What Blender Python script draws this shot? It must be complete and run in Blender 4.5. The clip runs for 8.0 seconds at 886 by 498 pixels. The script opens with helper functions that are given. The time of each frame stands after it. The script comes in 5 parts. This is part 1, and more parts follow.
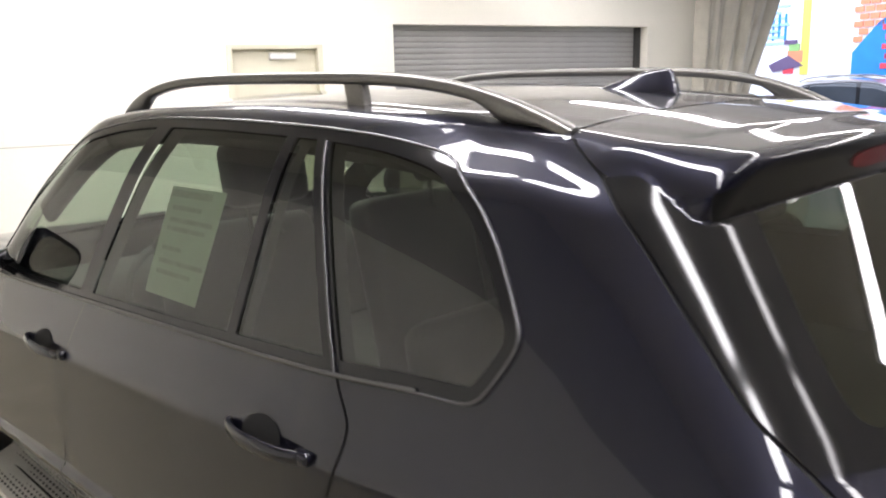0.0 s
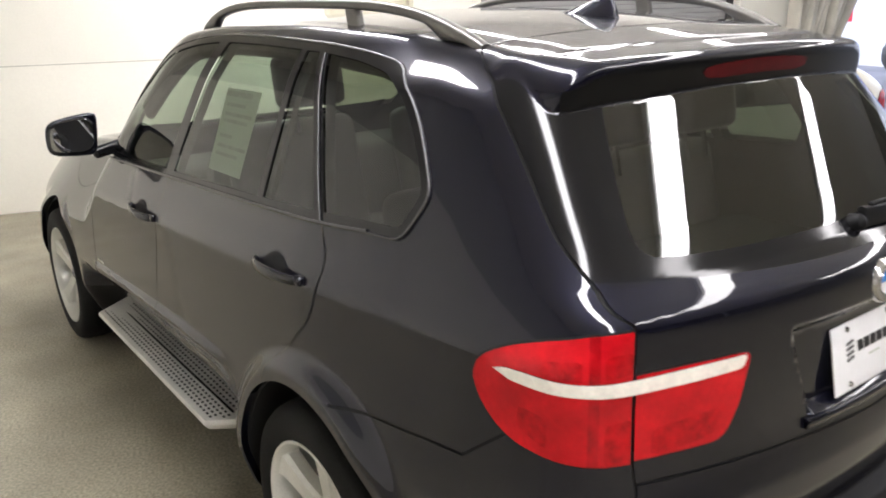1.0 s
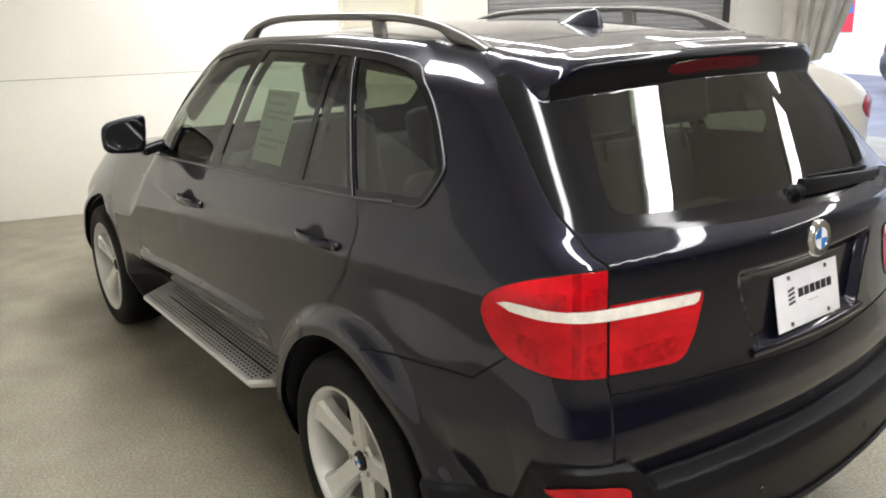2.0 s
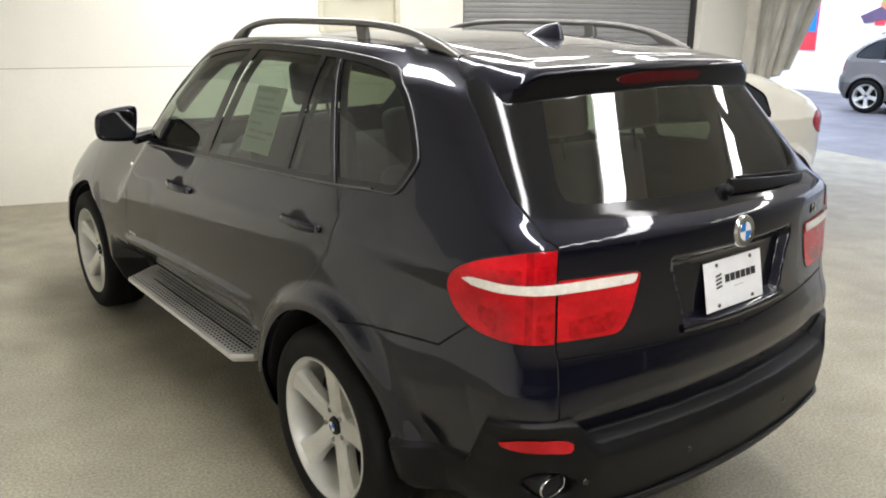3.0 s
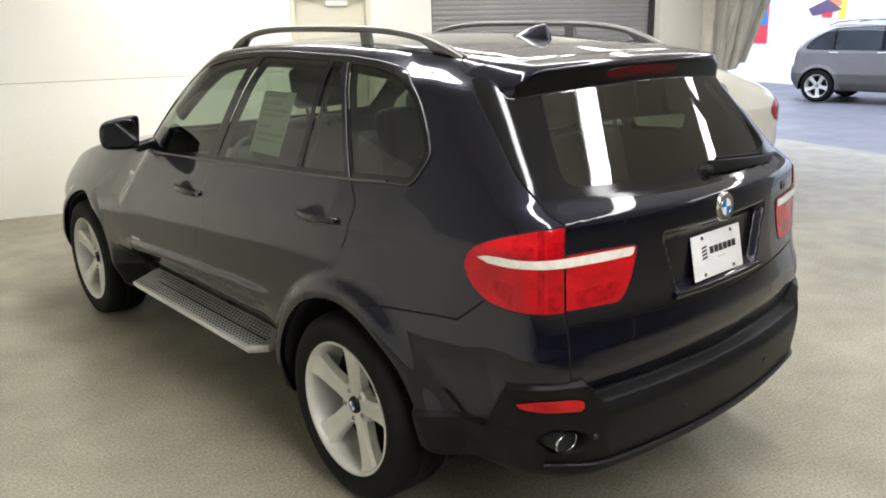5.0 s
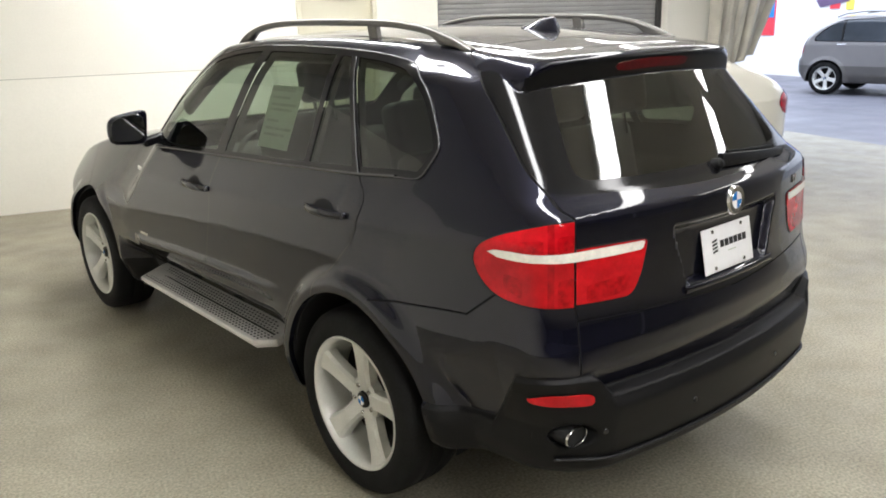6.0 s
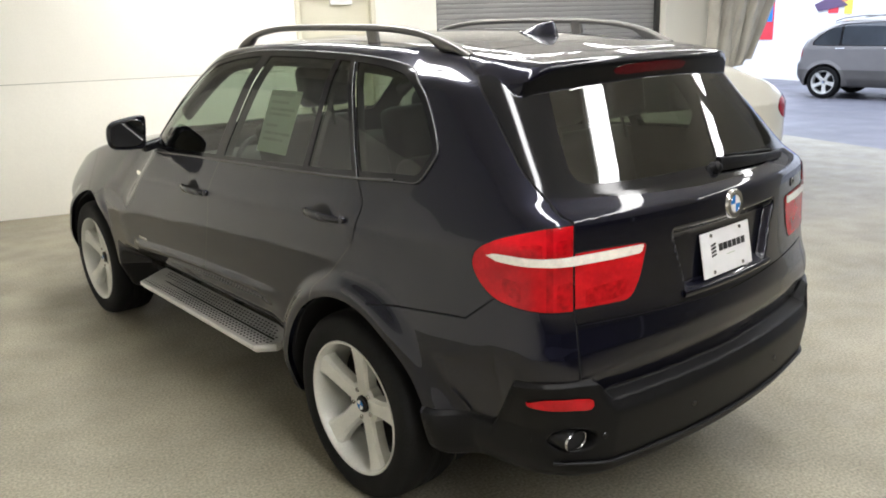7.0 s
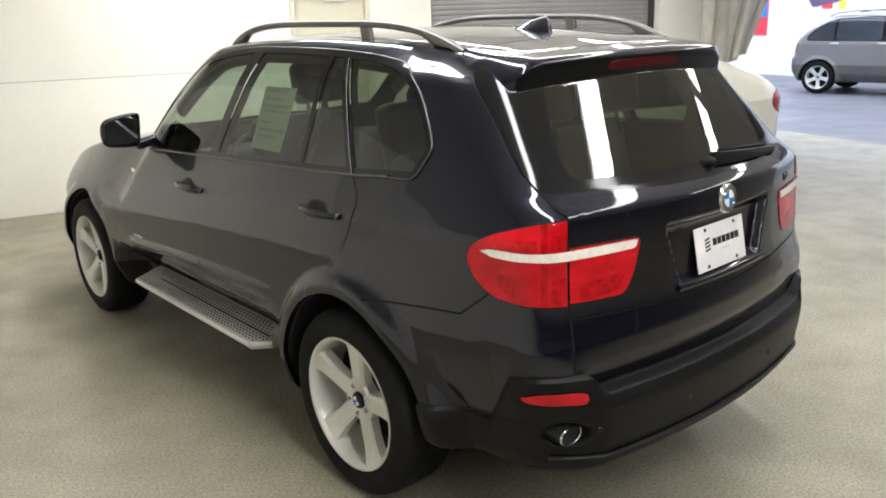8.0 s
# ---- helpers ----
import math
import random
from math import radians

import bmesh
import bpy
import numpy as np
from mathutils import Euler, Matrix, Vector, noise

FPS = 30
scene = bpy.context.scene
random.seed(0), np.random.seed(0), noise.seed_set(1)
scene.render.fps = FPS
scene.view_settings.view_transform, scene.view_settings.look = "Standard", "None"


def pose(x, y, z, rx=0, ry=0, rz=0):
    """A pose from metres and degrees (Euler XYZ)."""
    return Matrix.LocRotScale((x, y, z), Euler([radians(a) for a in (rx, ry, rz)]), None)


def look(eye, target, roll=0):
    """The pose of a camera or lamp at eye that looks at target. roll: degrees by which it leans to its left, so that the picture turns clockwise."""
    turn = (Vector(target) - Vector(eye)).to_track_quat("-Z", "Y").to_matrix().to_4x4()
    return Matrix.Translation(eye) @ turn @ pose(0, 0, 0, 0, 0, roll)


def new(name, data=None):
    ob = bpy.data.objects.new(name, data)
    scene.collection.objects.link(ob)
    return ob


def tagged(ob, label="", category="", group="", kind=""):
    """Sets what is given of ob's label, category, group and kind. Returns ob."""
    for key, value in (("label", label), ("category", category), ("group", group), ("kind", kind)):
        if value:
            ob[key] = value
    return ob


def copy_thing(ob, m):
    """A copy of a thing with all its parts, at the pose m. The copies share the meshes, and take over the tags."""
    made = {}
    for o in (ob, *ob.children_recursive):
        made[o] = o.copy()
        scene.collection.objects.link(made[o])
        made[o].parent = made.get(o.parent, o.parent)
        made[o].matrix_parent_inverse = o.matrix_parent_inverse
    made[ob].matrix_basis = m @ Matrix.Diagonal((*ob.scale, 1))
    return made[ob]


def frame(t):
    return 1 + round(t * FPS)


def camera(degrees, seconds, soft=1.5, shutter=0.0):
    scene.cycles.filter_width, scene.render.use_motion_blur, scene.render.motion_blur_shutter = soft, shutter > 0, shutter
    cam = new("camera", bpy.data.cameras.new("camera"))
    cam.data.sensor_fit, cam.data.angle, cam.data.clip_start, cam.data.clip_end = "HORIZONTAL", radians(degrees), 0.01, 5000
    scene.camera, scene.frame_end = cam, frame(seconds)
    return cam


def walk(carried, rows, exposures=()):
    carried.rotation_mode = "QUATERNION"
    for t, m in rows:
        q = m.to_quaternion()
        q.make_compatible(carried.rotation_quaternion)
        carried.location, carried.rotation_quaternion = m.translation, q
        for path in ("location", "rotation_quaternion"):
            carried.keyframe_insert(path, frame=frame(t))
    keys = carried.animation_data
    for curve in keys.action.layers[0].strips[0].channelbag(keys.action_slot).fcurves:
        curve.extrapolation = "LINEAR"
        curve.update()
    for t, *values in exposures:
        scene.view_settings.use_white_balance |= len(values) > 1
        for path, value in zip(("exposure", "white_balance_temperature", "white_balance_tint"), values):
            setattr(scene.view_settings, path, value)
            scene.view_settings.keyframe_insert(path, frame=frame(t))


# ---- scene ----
cam = camera(57.9, 8.0, 1.8, 0.4)
EXPOSURE, KELVIN, TINT = 1.44, 5950, 14
LAMP_POWER, LAMP_OLD, HALL_WATTS = 13.3, 6.2, 260
PATH = [
    (0, (-1.657, -1.089, 1.742), (-0.27, 0.292, 1.33), -1.5),
    (0.5, (-1.724, -1.413, 1.758), (-0.4, -0.006, 1.242), -1.5),
    (1, (-1.749, -1.717, 1.754), (-0.607, -0.185, 1.163), -1.4),
    (1.5, (-1.83, -1.882, 1.756), (-0.664, -0.332, 1.267), -2.4),
    (1.7, (-1.921, -1.947, 1.742), (-0.781, -0.392, 1.21), -2.4),
    (2.8, (-2.107, -2.217, 1.768), (-0.949, -0.687, 1.204), -0.4),
    (3, (-2.176, -2.256, 1.764), (-0.983, -0.748, 1.213), 0.3),
    (3.5, (-2.326, -2.281, 1.762), (-1.09, -0.824, 1.172), -1.9),
    (4, (-2.41, -2.331, 1.768), (-1.144, -0.875, 1.24), -1.7),
    (4.5, (-2.435, -2.341, 1.769), (-1.169, -0.888, 1.236), -1.4),
    (6, (-2.446, -2.325, 1.768), (-1.198, -0.865, 1.21), -1.6),
    (6.5, (-2.443, -2.323, 1.764), (-1.203, -0.854, 1.212), -1.6),
    (7, (-2.445, -2.327, 1.767), (-1.194, -0.866, 1.22), -1.7),
    (7.5, (-2.447, -2.336, 1.765), (-1.185, -0.879, 1.23), -1.8),
    (8, (-2.445, -2.333, 1.765), (-1.188, -0.88, 1.21), -1.9),
]
walk(cam, [(t, look(eye, target, roll)) for t, eye, target, roll in PATH], exposures=((0.0, EXPOSURE + 0.14, KELVIN, TINT + 5), (1.5, EXPOSURE + 0.08, KELVIN, TINT + 3), (3.0, EXPOSURE, KELVIN, TINT), (8.0, EXPOSURE, KELVIN, TINT)))

# ---- the room's own axes: X along the back wall, Y into it, from the wall's foot ----
ROOM = pose(-0.8, 6.35, 0, 0, 0, -17.3)
CEILING = 3.2
LAMP_X = (2.08, 4.2, 6.75)

world = bpy.data.worlds.new("world")
scene.world = world
world.use_nodes = True
sky = world.node_tree.nodes.new("ShaderNodeTexSky")
sky.sky_type, sky.sun_disc, sky.sun_elevation, sky.sun_rotation = "NISHITA", False, radians(40), radians(60)
world.node_tree.links.new(sky.outputs[0], world.node_tree.nodes["Background"].inputs[0])
world.node_tree.nodes["Background"].inputs[1].default_value = 0.08


def area_lamp(name, m, sx, sy, watts, colour, label):
    data = bpy.data.lights.new(name, "AREA")
    data.shape, data.size, data.size_y, data.energy, data.color = "RECTANGLE", sx, sy, watts, colour
    ob = new(name, data)
    ob.matrix_world = m
    return tagged(ob, label, "light", kind="structure")


# added area lamps under the closed hall ceiling, standing in for daylight
for k in range(3):
    area_lamp("hall_daylight", ROOM @ pose(11.9 + 2.4 * k, 4.0, 5.4), 1.6, 22.0, HALL_WATTS, (0.87, 0.93, 1.0), "unseen area lamp under the hall ceiling, standing in for daylight")

# ---- materials ----
def material(name, colour, rough=0.5, metal=0.0, coat=0.0, bump=0.0, bump_scale=200.0, spread=0.0, spread_scale=3.0, fine=0.0, fine_scale=150.0, rough_spread=0.0,
             emit=None, power=0.0, ior=1.5):
    """A surface whose colour varies at two scales (broad stains, fine grain), with relief."""
    m = bpy.data.materials.new(name)
    m.use_nodes = True
    nodes, link = m.node_tree.nodes, m.node_tree.links.new
    b = nodes["Principled BSDF"]
    b.inputs["Base Color"].default_value = (*colour, 1)
    b.inputs["Roughness"].default_value = rough
    b.inputs["Metallic"].default_value = metal
    b.inputs["Coat Weight"].default_value = coat
    b.inputs["Coat Roughness"].default_value = 0.03
    b.inputs["Coat IOR"].default_value = 1.5
    b.inputs["IOR"].default_value = ior
    place = nodes.new("ShaderNodeTexCoord").outputs["Object"]

    def grain(scale, detail):
        n = nodes.new("ShaderNodeTexNoise")
        n.inputs["Scale"].default_value, n.inputs["Detail"].default_value = scale, detail
        link(place, n.inputs["Vector"])
        return n.outputs["Fac"]

    def ranged(source, low, high):
        r = nodes.new("ShaderNodeMapRange")
        r.inputs["From Min"].default_value, r.inputs["From Max"].default_value = 0.3, 0.7
        r.inputs["To Min"].default_value, r.inputs["To Max"].default_value = low, high
        link(source, r.inputs["Value"])
        return r.outputs["Result"]
    factor = None
    for amount, scale, detail in ((spread, spread_scale, 4), (fine, fine_scale, 6)):
        if amount:
            one = ranged(grain(scale, detail), 1 - amount, 1 + amount)
            if factor is None:
                factor = one
            else:
                mul = nodes.new("ShaderNodeMath")
                mul.operation = "MULTIPLY"
                link(factor, mul.inputs[0]), link(one, mul.inputs[1])
                factor = mul.outputs[0]
    if factor is not None:
        mix = nodes.new("ShaderNodeVectorMath")
        mix.operation = "SCALE"
        mix.inputs[0].default_value = colour
        link(factor, mix.inputs["Scale"]), link(mix.outputs[0], b.inputs["Base Color"])
    if rough_spread:
        link(ranged(grain(spread_scale * 2.3, 5), max(rough - rough_spread, 0.02), rough + rough_spread), b.inputs["Roughness"])
    if bump:
        n = nodes.new("ShaderNodeBump")
        n.inputs["Strength"].default_value, n.inputs["Distance"].default_value = bump, 0.002
        link(grain(bump_scale, 3), n.inputs["Height"]), link(n.outputs[0], b.inputs["Normal"])
    if emit:
        b.inputs["Emission Color"].default_value, b.inputs["Emission Strength"].default_value = (*emit, 1), power
    return m


def glass(name, tint, gloss=0.07):
    """A thin pane: tinted see-through, with reflections that grow towards grazing angles."""
    m = bpy.data.materials.new(name)
    m.use_nodes = True
    nodes, link = m.node_tree.nodes, m.node_tree.links.new
    nodes.clear()
    out, mix = nodes.new("ShaderNodeOutputMaterial"), nodes.new("ShaderNodeMixShader")
    clear, shiny, f = nodes.new("ShaderNodeBsdfTransparent"), nodes.new("ShaderNodeBsdfGlossy"), nodes.new("ShaderNodeLayerWeight")
    clear.inputs["Color"].default_value = (*tint, 1)
    shiny.inputs["Roughness"].default_value = 0.01
    f.inputs["Blend"].default_value = 0.5
    rise, span01 = nodes.new("ShaderNodeMath"), nodes.new("ShaderNodeMapRange")
    rise.operation, rise.inputs[1].default_value = "POWER", 5.0
    span01.inputs["To Min"].default_value = gloss
    link(f.outputs["Facing"], rise.inputs[0]), link(rise.outputs[0], span01.inputs["Value"]), link(span01.outputs[0], mix.inputs[0]), link(clear.outputs[0], mix.inputs[1]), link(shiny.outputs[0], mix.inputs[2])
    link(mix.outputs[0], out.inputs[0])
    return m


PAINT = material("midnight blue car paint", (0.0058, 0.0060, 0.0135), 0.45, 0.7, 1.0, spread=0.12, spread_scale=2.0, fine=0.25, fine_scale=1800, ior=1.2)
BLACK_GLOSS = material("black gloss trim", (0.006, 0.006, 0.007), 0.10, 0, 0.0, spread=0.2, ior=1.42)
FACE_BLACK = material("black spoiler back", (0.004, 0.004, 0.0045), 0.30, spread=0.2, ior=1.25)
BLACK_PLASTIC = material("dark grained plastic", (0.005, 0.005, 0.0055), 0.40, bump=0.25, bump_scale=900, spread=0.15, fine=0.2, fine_scale=500, ior=1.28)
RUBBER = material("tyre rubber", (0.008, 0.008, 0.008), 0.70, bump=0.3, bump_scale=300, spread=0.3, spread_scale=9, fine=0.25, ior=1.25)
SEAM = material("dark panel gap", (0.003, 0.003, 0.003), 0.9, spread=0.2)
ALLOY = material("painted silver alloy", (0.64, 0.64, 0.60), 0.36, 0.22, 0.3, spread=0.06, spread_scale=8, fine=0.05)
# inner rim: brake dust, plus the well's shade put into the colour
RIM_DARK = material("brake-dusted rim with painted shade", (0.10, 0.10, 0.098), 0.5, 0.4, spread=0.15, spread_scale=8)
ALUMINIUM = material("brushed aluminium", (0.66, 0.65, 0.62), 0.45, 0.35, spread=0.1, spread_scale=6, fine=0.12, fine_scale=300, bump=0.1, bump_scale=400)
MOULDING = material("satin dark metal moulding", (0.11, 0.11, 0.115), 0.25, 0.85, spread=0.06, fine=0.04)
CHROME = material("chrome", (0.60, 0.60, 0.60), 0.16, 1.0, spread=0.03)
DARK_RAIL = material("satin dark aluminium rail", (0.16, 0.155, 0.145), 0.36, 0.8, spread=0.1, spread_scale=5, fine=0.08)
RED_LENS = material("red lamp lens", (0.45, 0.005, 0.009), 0.16, 0, 0.12, spread=0.22, spread_scale=13, fine=0.10, fine_scale=60, ior=1.33)
RED_LENS_MID = material("ribbed red lamp lens", (0.36, 0.002, 0.005), 0.2, 0, 0.12, spread=0.35, spread_scale=45, ior=1.33)
RED_LENS_DEEP = material("deep red lamp lens", (0.32, 0.003, 0.006), 0.16, 0, 0.2, spread=0.4, spread_scale=26, ior=1.33)
DIM_RED = material("unlit red brake lamp", (0.060, 0.002, 0.004), 0.35, 0, 0.0, spread=0.2, spread_scale=30, ior=1.22)
CLEAR_LENS = material("pale lamp strip", (0.78, 0.74, 0.66), 0.22, 0, 0.6, spread=0.12, spread_scale=30, fine=0.06)
SIDE_GLASS = glass("green tinted side glass", (0.40, 0.46, 0.39), 0.085)
DARK_SIDE_GLASS = glass("darker tinted side glass", (0.27, 0.31, 0.26), 0.085)
REAR_GLASS = glass("dark tinted rear glass", (0.36, 0.42, 0.36), 0.135)
CLEAR_GLASS = glass("clear car glass", (0.66, 0.75, 0.66))
MIRROR = material("mirror glass", (0.8, 0.82, 0.82), 0.02, 1.0, spread=0.02)
LINING = material("dark cabin lining", (0.022, 0.021, 0.020), 0.85, spread=0.2, fine=0.25, fine_scale=300, bump=0.2)
LEATHER = material("dark grey seat leather", (0.016, 0.0155, 0.015), 0.5, bump=0.3, bump_scale=250, spread=0.25, spread_scale=7, fine=0.12)
PAPER = material("white paper sheet", (0.62, 0.68, 0.56), 0.7, spread=0.04, spread_scale=12, fine=0.03)
PRINT = material("grey print", (0.48, 0.52, 0.44), 0.7, spread=0.15, spread_scale=40)
PLATE_WHITE = material("white plate", (0.82, 0.82, 0.83), 0.35, 0, 0.2, spread=0.04, spread_scale=20)
INK = material("black ink", (0.015, 0.015, 0.016), 0.5, spread=0.1)
BADGE_BLUE = material("blue enamel", (0.03, 0.18, 0.50), 0.2, 0, 0.6, spread=0.05)
BADGE_WHITE = material("white enamel", (0.80, 0.80, 0.82), 0.2, 0, 0.6, spread=0.05)
CONCRETE = material("sealed concrete floor", (0.275, 0.253, 0.190), 0.55, bump=0.03, bump_scale=260, spread=0.17, spread_scale=2.1, fine=0.36, fine_scale=85, rough_spread=0.10)
ASPHALT = material("grey hall floor", (0.125, 0.125, 0.145), 0.5, bump=0.4, bump_scale=120, spread=0.15, spread_scale=0.6, fine=0.2, fine_scale=90, rough_spread=0.1)
WALL = material("cream wall paint", (0.88, 0.86, 0.78), 0.6, bump=0.15, bump_scale=120, spread=0.03, spread_scale=1.2, fine=0.02, fine_scale=60)
# darkness behind the camera put into the colour of walls out of view
DIM_WALL = material("dim grey of the unseen walls", (0.20, 0.195, 0.18), 0.7, spread=0.06, spread_scale=1.2, fine=0.03)
WALL_SEAM = material("pale grey seam", (0.42, 0.41, 0.36), 0.7, spread=0.1, spread_scale=2)
# grey only to dull what the side windows and flank mirror
GREY_WALL = material("mid grey for darker reflections", (0.50, 0.49, 0.46), 0.7, spread=0.08, spread_scale=1.2, fine=0.03)
CEILING_PAINT = material("white ceiling paint", (0.74, 0.72, 0.66), 0.8, spread=0.05, spread_scale=1.0, fine=0.03, bump=0.2, bump_scale=90)
DOOR_PAINT = material("cream door paint", (0.66, 0.63, 0.50), 0.45, spread=0.03, spread_scale=3, fine=0.02, bump=0.1)
SHUTTER = material("grey steel shutter", (0.43, 0.43, 0.425), 0.42, 0.3, spread=0.08, spread_scale=2, fine=0.04, bump=0.1)
STEEL_DARK = material("dark steel guide", (0.05, 0.05, 0.05), 0.5, 0.4, spread=0.2)
CURTAIN = material("grey beige curtain cloth", (0.52, 0.50, 0.44), 0.9, spread=0.12, spread_scale=4, fine=0.10, fine_scale=350, bump=0.4, bump_scale=300)
HALL_WALL = material("white hall wall", (0.84, 0.84, 0.84), 0.7, spread=0.03, spread_scale=0.7, fine=0.02, bump=0.1, bump_scale=80)
TUBE = material("lit fluorescent diffuser", (0.9, 0.9, 0.88), 0.5, spread=0.01, emit=(1.0, 0.965, 0.87), power=LAMP_POWER)
TUBE_OLD = material("lit older fluorescent diffuser", (0.9, 0.9, 0.86), 0.5, spread=0.01, emit=(1.0, 0.955, 0.85), power=LAMP_OLD)
LAMP_BODY = material("white lamp housing", (0.8, 0.8, 0.78), 0.4, spread=0.03)
SILVER_PAINT = material("silver beige car paint", (0.18, 0.172, 0.165), 0.35, 0.6, 1.0, spread=0.06, fine=0.12, fine_scale=900)
SILVER_LOWER = material("grey lower cladding", (0.085, 0.08, 0.075), 0.5, 0.1, spread=0.1, fine=0.1)
CREAM_PAINT = material("white car paint", (0.72, 0.70, 0.62), 0.25, 0, 1.0, spread=0.03, fine=0.02)

# ---- the big car's body, as one smooth form: x to its right, y ahead from the rear axle, z up ----
def curve(*knots):
    """A smooth curve through the knots (place, value), flat beyond them."""
    px = np.array([k[0] for k in knots], float)
    pv = np.array([k[1] for k in knots], float)
    d = np.diff(pv) / np.diff(px)
    m = np.zeros(len(px))
    m[1:-1] = np.where(d[1:] * d[:-1] > 0, 2 * d[1:] * d[:-1] / (d[1:] + d[:-1] + 1e-12), 0)
    m[0], m[-1] = d[0], d[-1]

    def value(q):
        q = np.clip(q, px[0], px[-1])
        i = np.clip(np.searchsorted(px, q, side="right") - 1, 0, len(px) - 2)
        h = px[i + 1] - px[i]
        u = (q - px[i]) / h
        return (pv[i] * (1 + 2 * u) * (1 - u) ** 2 + m[i] * h * u * (1 - u) ** 2
                + pv[i + 1] * u * u * (3 - 2 * u) + m[i + 1] * h * u * u * (u - 1))
    return value


def smax(a, b, k):
    h = np.maximum(k - np.abs(a - b), 0) / k
    return np.maximum(a, b) + h * h * k / 4


def smin(a, b, k):
    return -smax(-a, -b, k)


def step01(a, b, q):
    u = np.clip((q - a) / (b - a), 0, 1)
    return u * u * (3 - 2 * u)


WHEELBASE, HUB_Z = 2.865, 0.366
plan_low = curve((-1.1, 0.79), (-0.86, 0.845), (-0.6, 0.885), (-0.3, 0.912), (0.3, 0.925), (1.2, 0.932), (2.2, 0.926), (2.9, 0.905), (3.4, 0.855), (3.9, 0.76))
plan_mid = curve((-1.1, 0.70), (-0.86, 0.802), (-0.64, 0.848), (-0.3, 0.880), (0.1, 0.912), (1.2, 0.928), (2.2, 0.920), (2.9, 0.89), (3.4, 0.835), (3.9, 0.74))
plan_belt = curve((-1.1, 0.64), (-0.77, 0.742), (-0.5, 0.792), (-0.27, 0.822), (0.1, 0.856), (1.2, 0.868), (2.0, 0.862), (2.9, 0.82), (3.9, 0.70))
plan_roof = curve((-1.1, 0.54), (-0.6, 0.60), (-0.3, 0.678), (0.1, 0.722), (0.8, 0.738), (1.3, 0.73), (2.0, 0.69), (3.9, 0.5))
crease_z = curve((-0.8, 1.115), (0.03, 1.095), (1.1, 1.05), (2.4, 0.98), (3.6, 0.90))
ridge_z = curve((0.5, 0.700), (1.0, 0.690), (1.5, 0.668), (2.05, 0.630))
belt_z = curve((-0.8, 1.28), (-0.29, 1.255), (0.0, 1.235), (1.05, 1.19), (1.9, 1.15), (3.9, 1.05))
roof_front = curve((0.5, 1.727), (0.9, 1.720), (1.25, 1.694), (1.55, 1.588), (1.85, 1.424),
                   (2.1, 1.248), (2.2, 1.192), (2.32, 1.172), (2.9, 1.115), (3.4, 1.02), (3.7, 0.90), (3.85, 0.70))
roof_z = lambda y: np.where(y < 0.5, 1.727 - 0.068 * (y - 0.5) ** 2, roof_front(np.maximum(y, 0.5)))
rear_y = curve((0.22, 0.88), (0.34, 0.938), (0.42, 0.962), (0.50, 0.975), (0.60, 0.985), (0.66, 0.985), (0.70, 0.996), (0.75, 1.007), (0.79, 1.008), (0.83, 1.002), (0.872, 0.993), (0.92, 0.987), (1.0, 0.982), (1.14, 0.976), (1.180, 0.973), (1.198, 0.966),
               (1.214, 0.949), (1.230, 0.925), (1.246, 0.902), (1.256, 0.8925), (1.275, 0.8755), (1.34, 0.816), (1.42, 0.744), (1.50, 0.674), (1.56, 0.623), (1.75, 0.465))
front_y = curve((0.2, 3.55), (0.4, 3.72), (0.6, 3.82), (0.8, 3.80), (1.0, 3.72), (1.4, 3.3))


def half_width(y, z):
    c, b = crease_z(y), belt_z(y)
    low, mid, belt, roof = plan_low(y), plan_mid(y), plan_belt(y), plan_roof(y)
    ridge = ridge_z(y)
    w = low - 0.07 * step01(0.46, 0.24, z) + (mid - low) * step01(0.66, 1.06, z)
    w = w + (0.014 * step01(ridge + 0.028, ridge, z) - 0.034 * step01(ridge, ridge - 0.08, z)) * step01(0.45, 0.70, y) * step01(2.12, 2.0, y)
    w = w - 0.15 * step01(0.60, 0.43, z) * step01(0.42, 0.60, y) * step01(2.42, 2.26, y)
    fold = 0.725 + 0.35 * np.clip(-0.5 - y, 0, 0.2)
    w = w - np.minimum(0.30 * smax(fold - z, 0 * z, 0.02), 0.075) * step01(-0.38, -0.50, y)
    shoulder = mid + (belt - mid) * (z - c) / (b - c)
    cabin = belt + (roof - belt) * (z - b) / (1.645 - b)
    upper = shoulder + (cabin - shoulder) * step01(b - 0.08, b + 0.08, z)
    return np.where(z > c - 0.1, smin(w, upper, 0.009), w)


def cladding(x, y, z):
    """Negative on the plastic lower part of the rear bumper."""
    ax = np.abs(x)
    edge = 0.648 + 0.062 * step01(0.605, 0.675, ax) - 1.7 * np.maximum(y + 0.765, 0) - 0.012 * step01(0.80, 0.88, ax)
    return np.maximum((z - np.maximum(edge, 0.515)) * 0.9, y + 0.40)


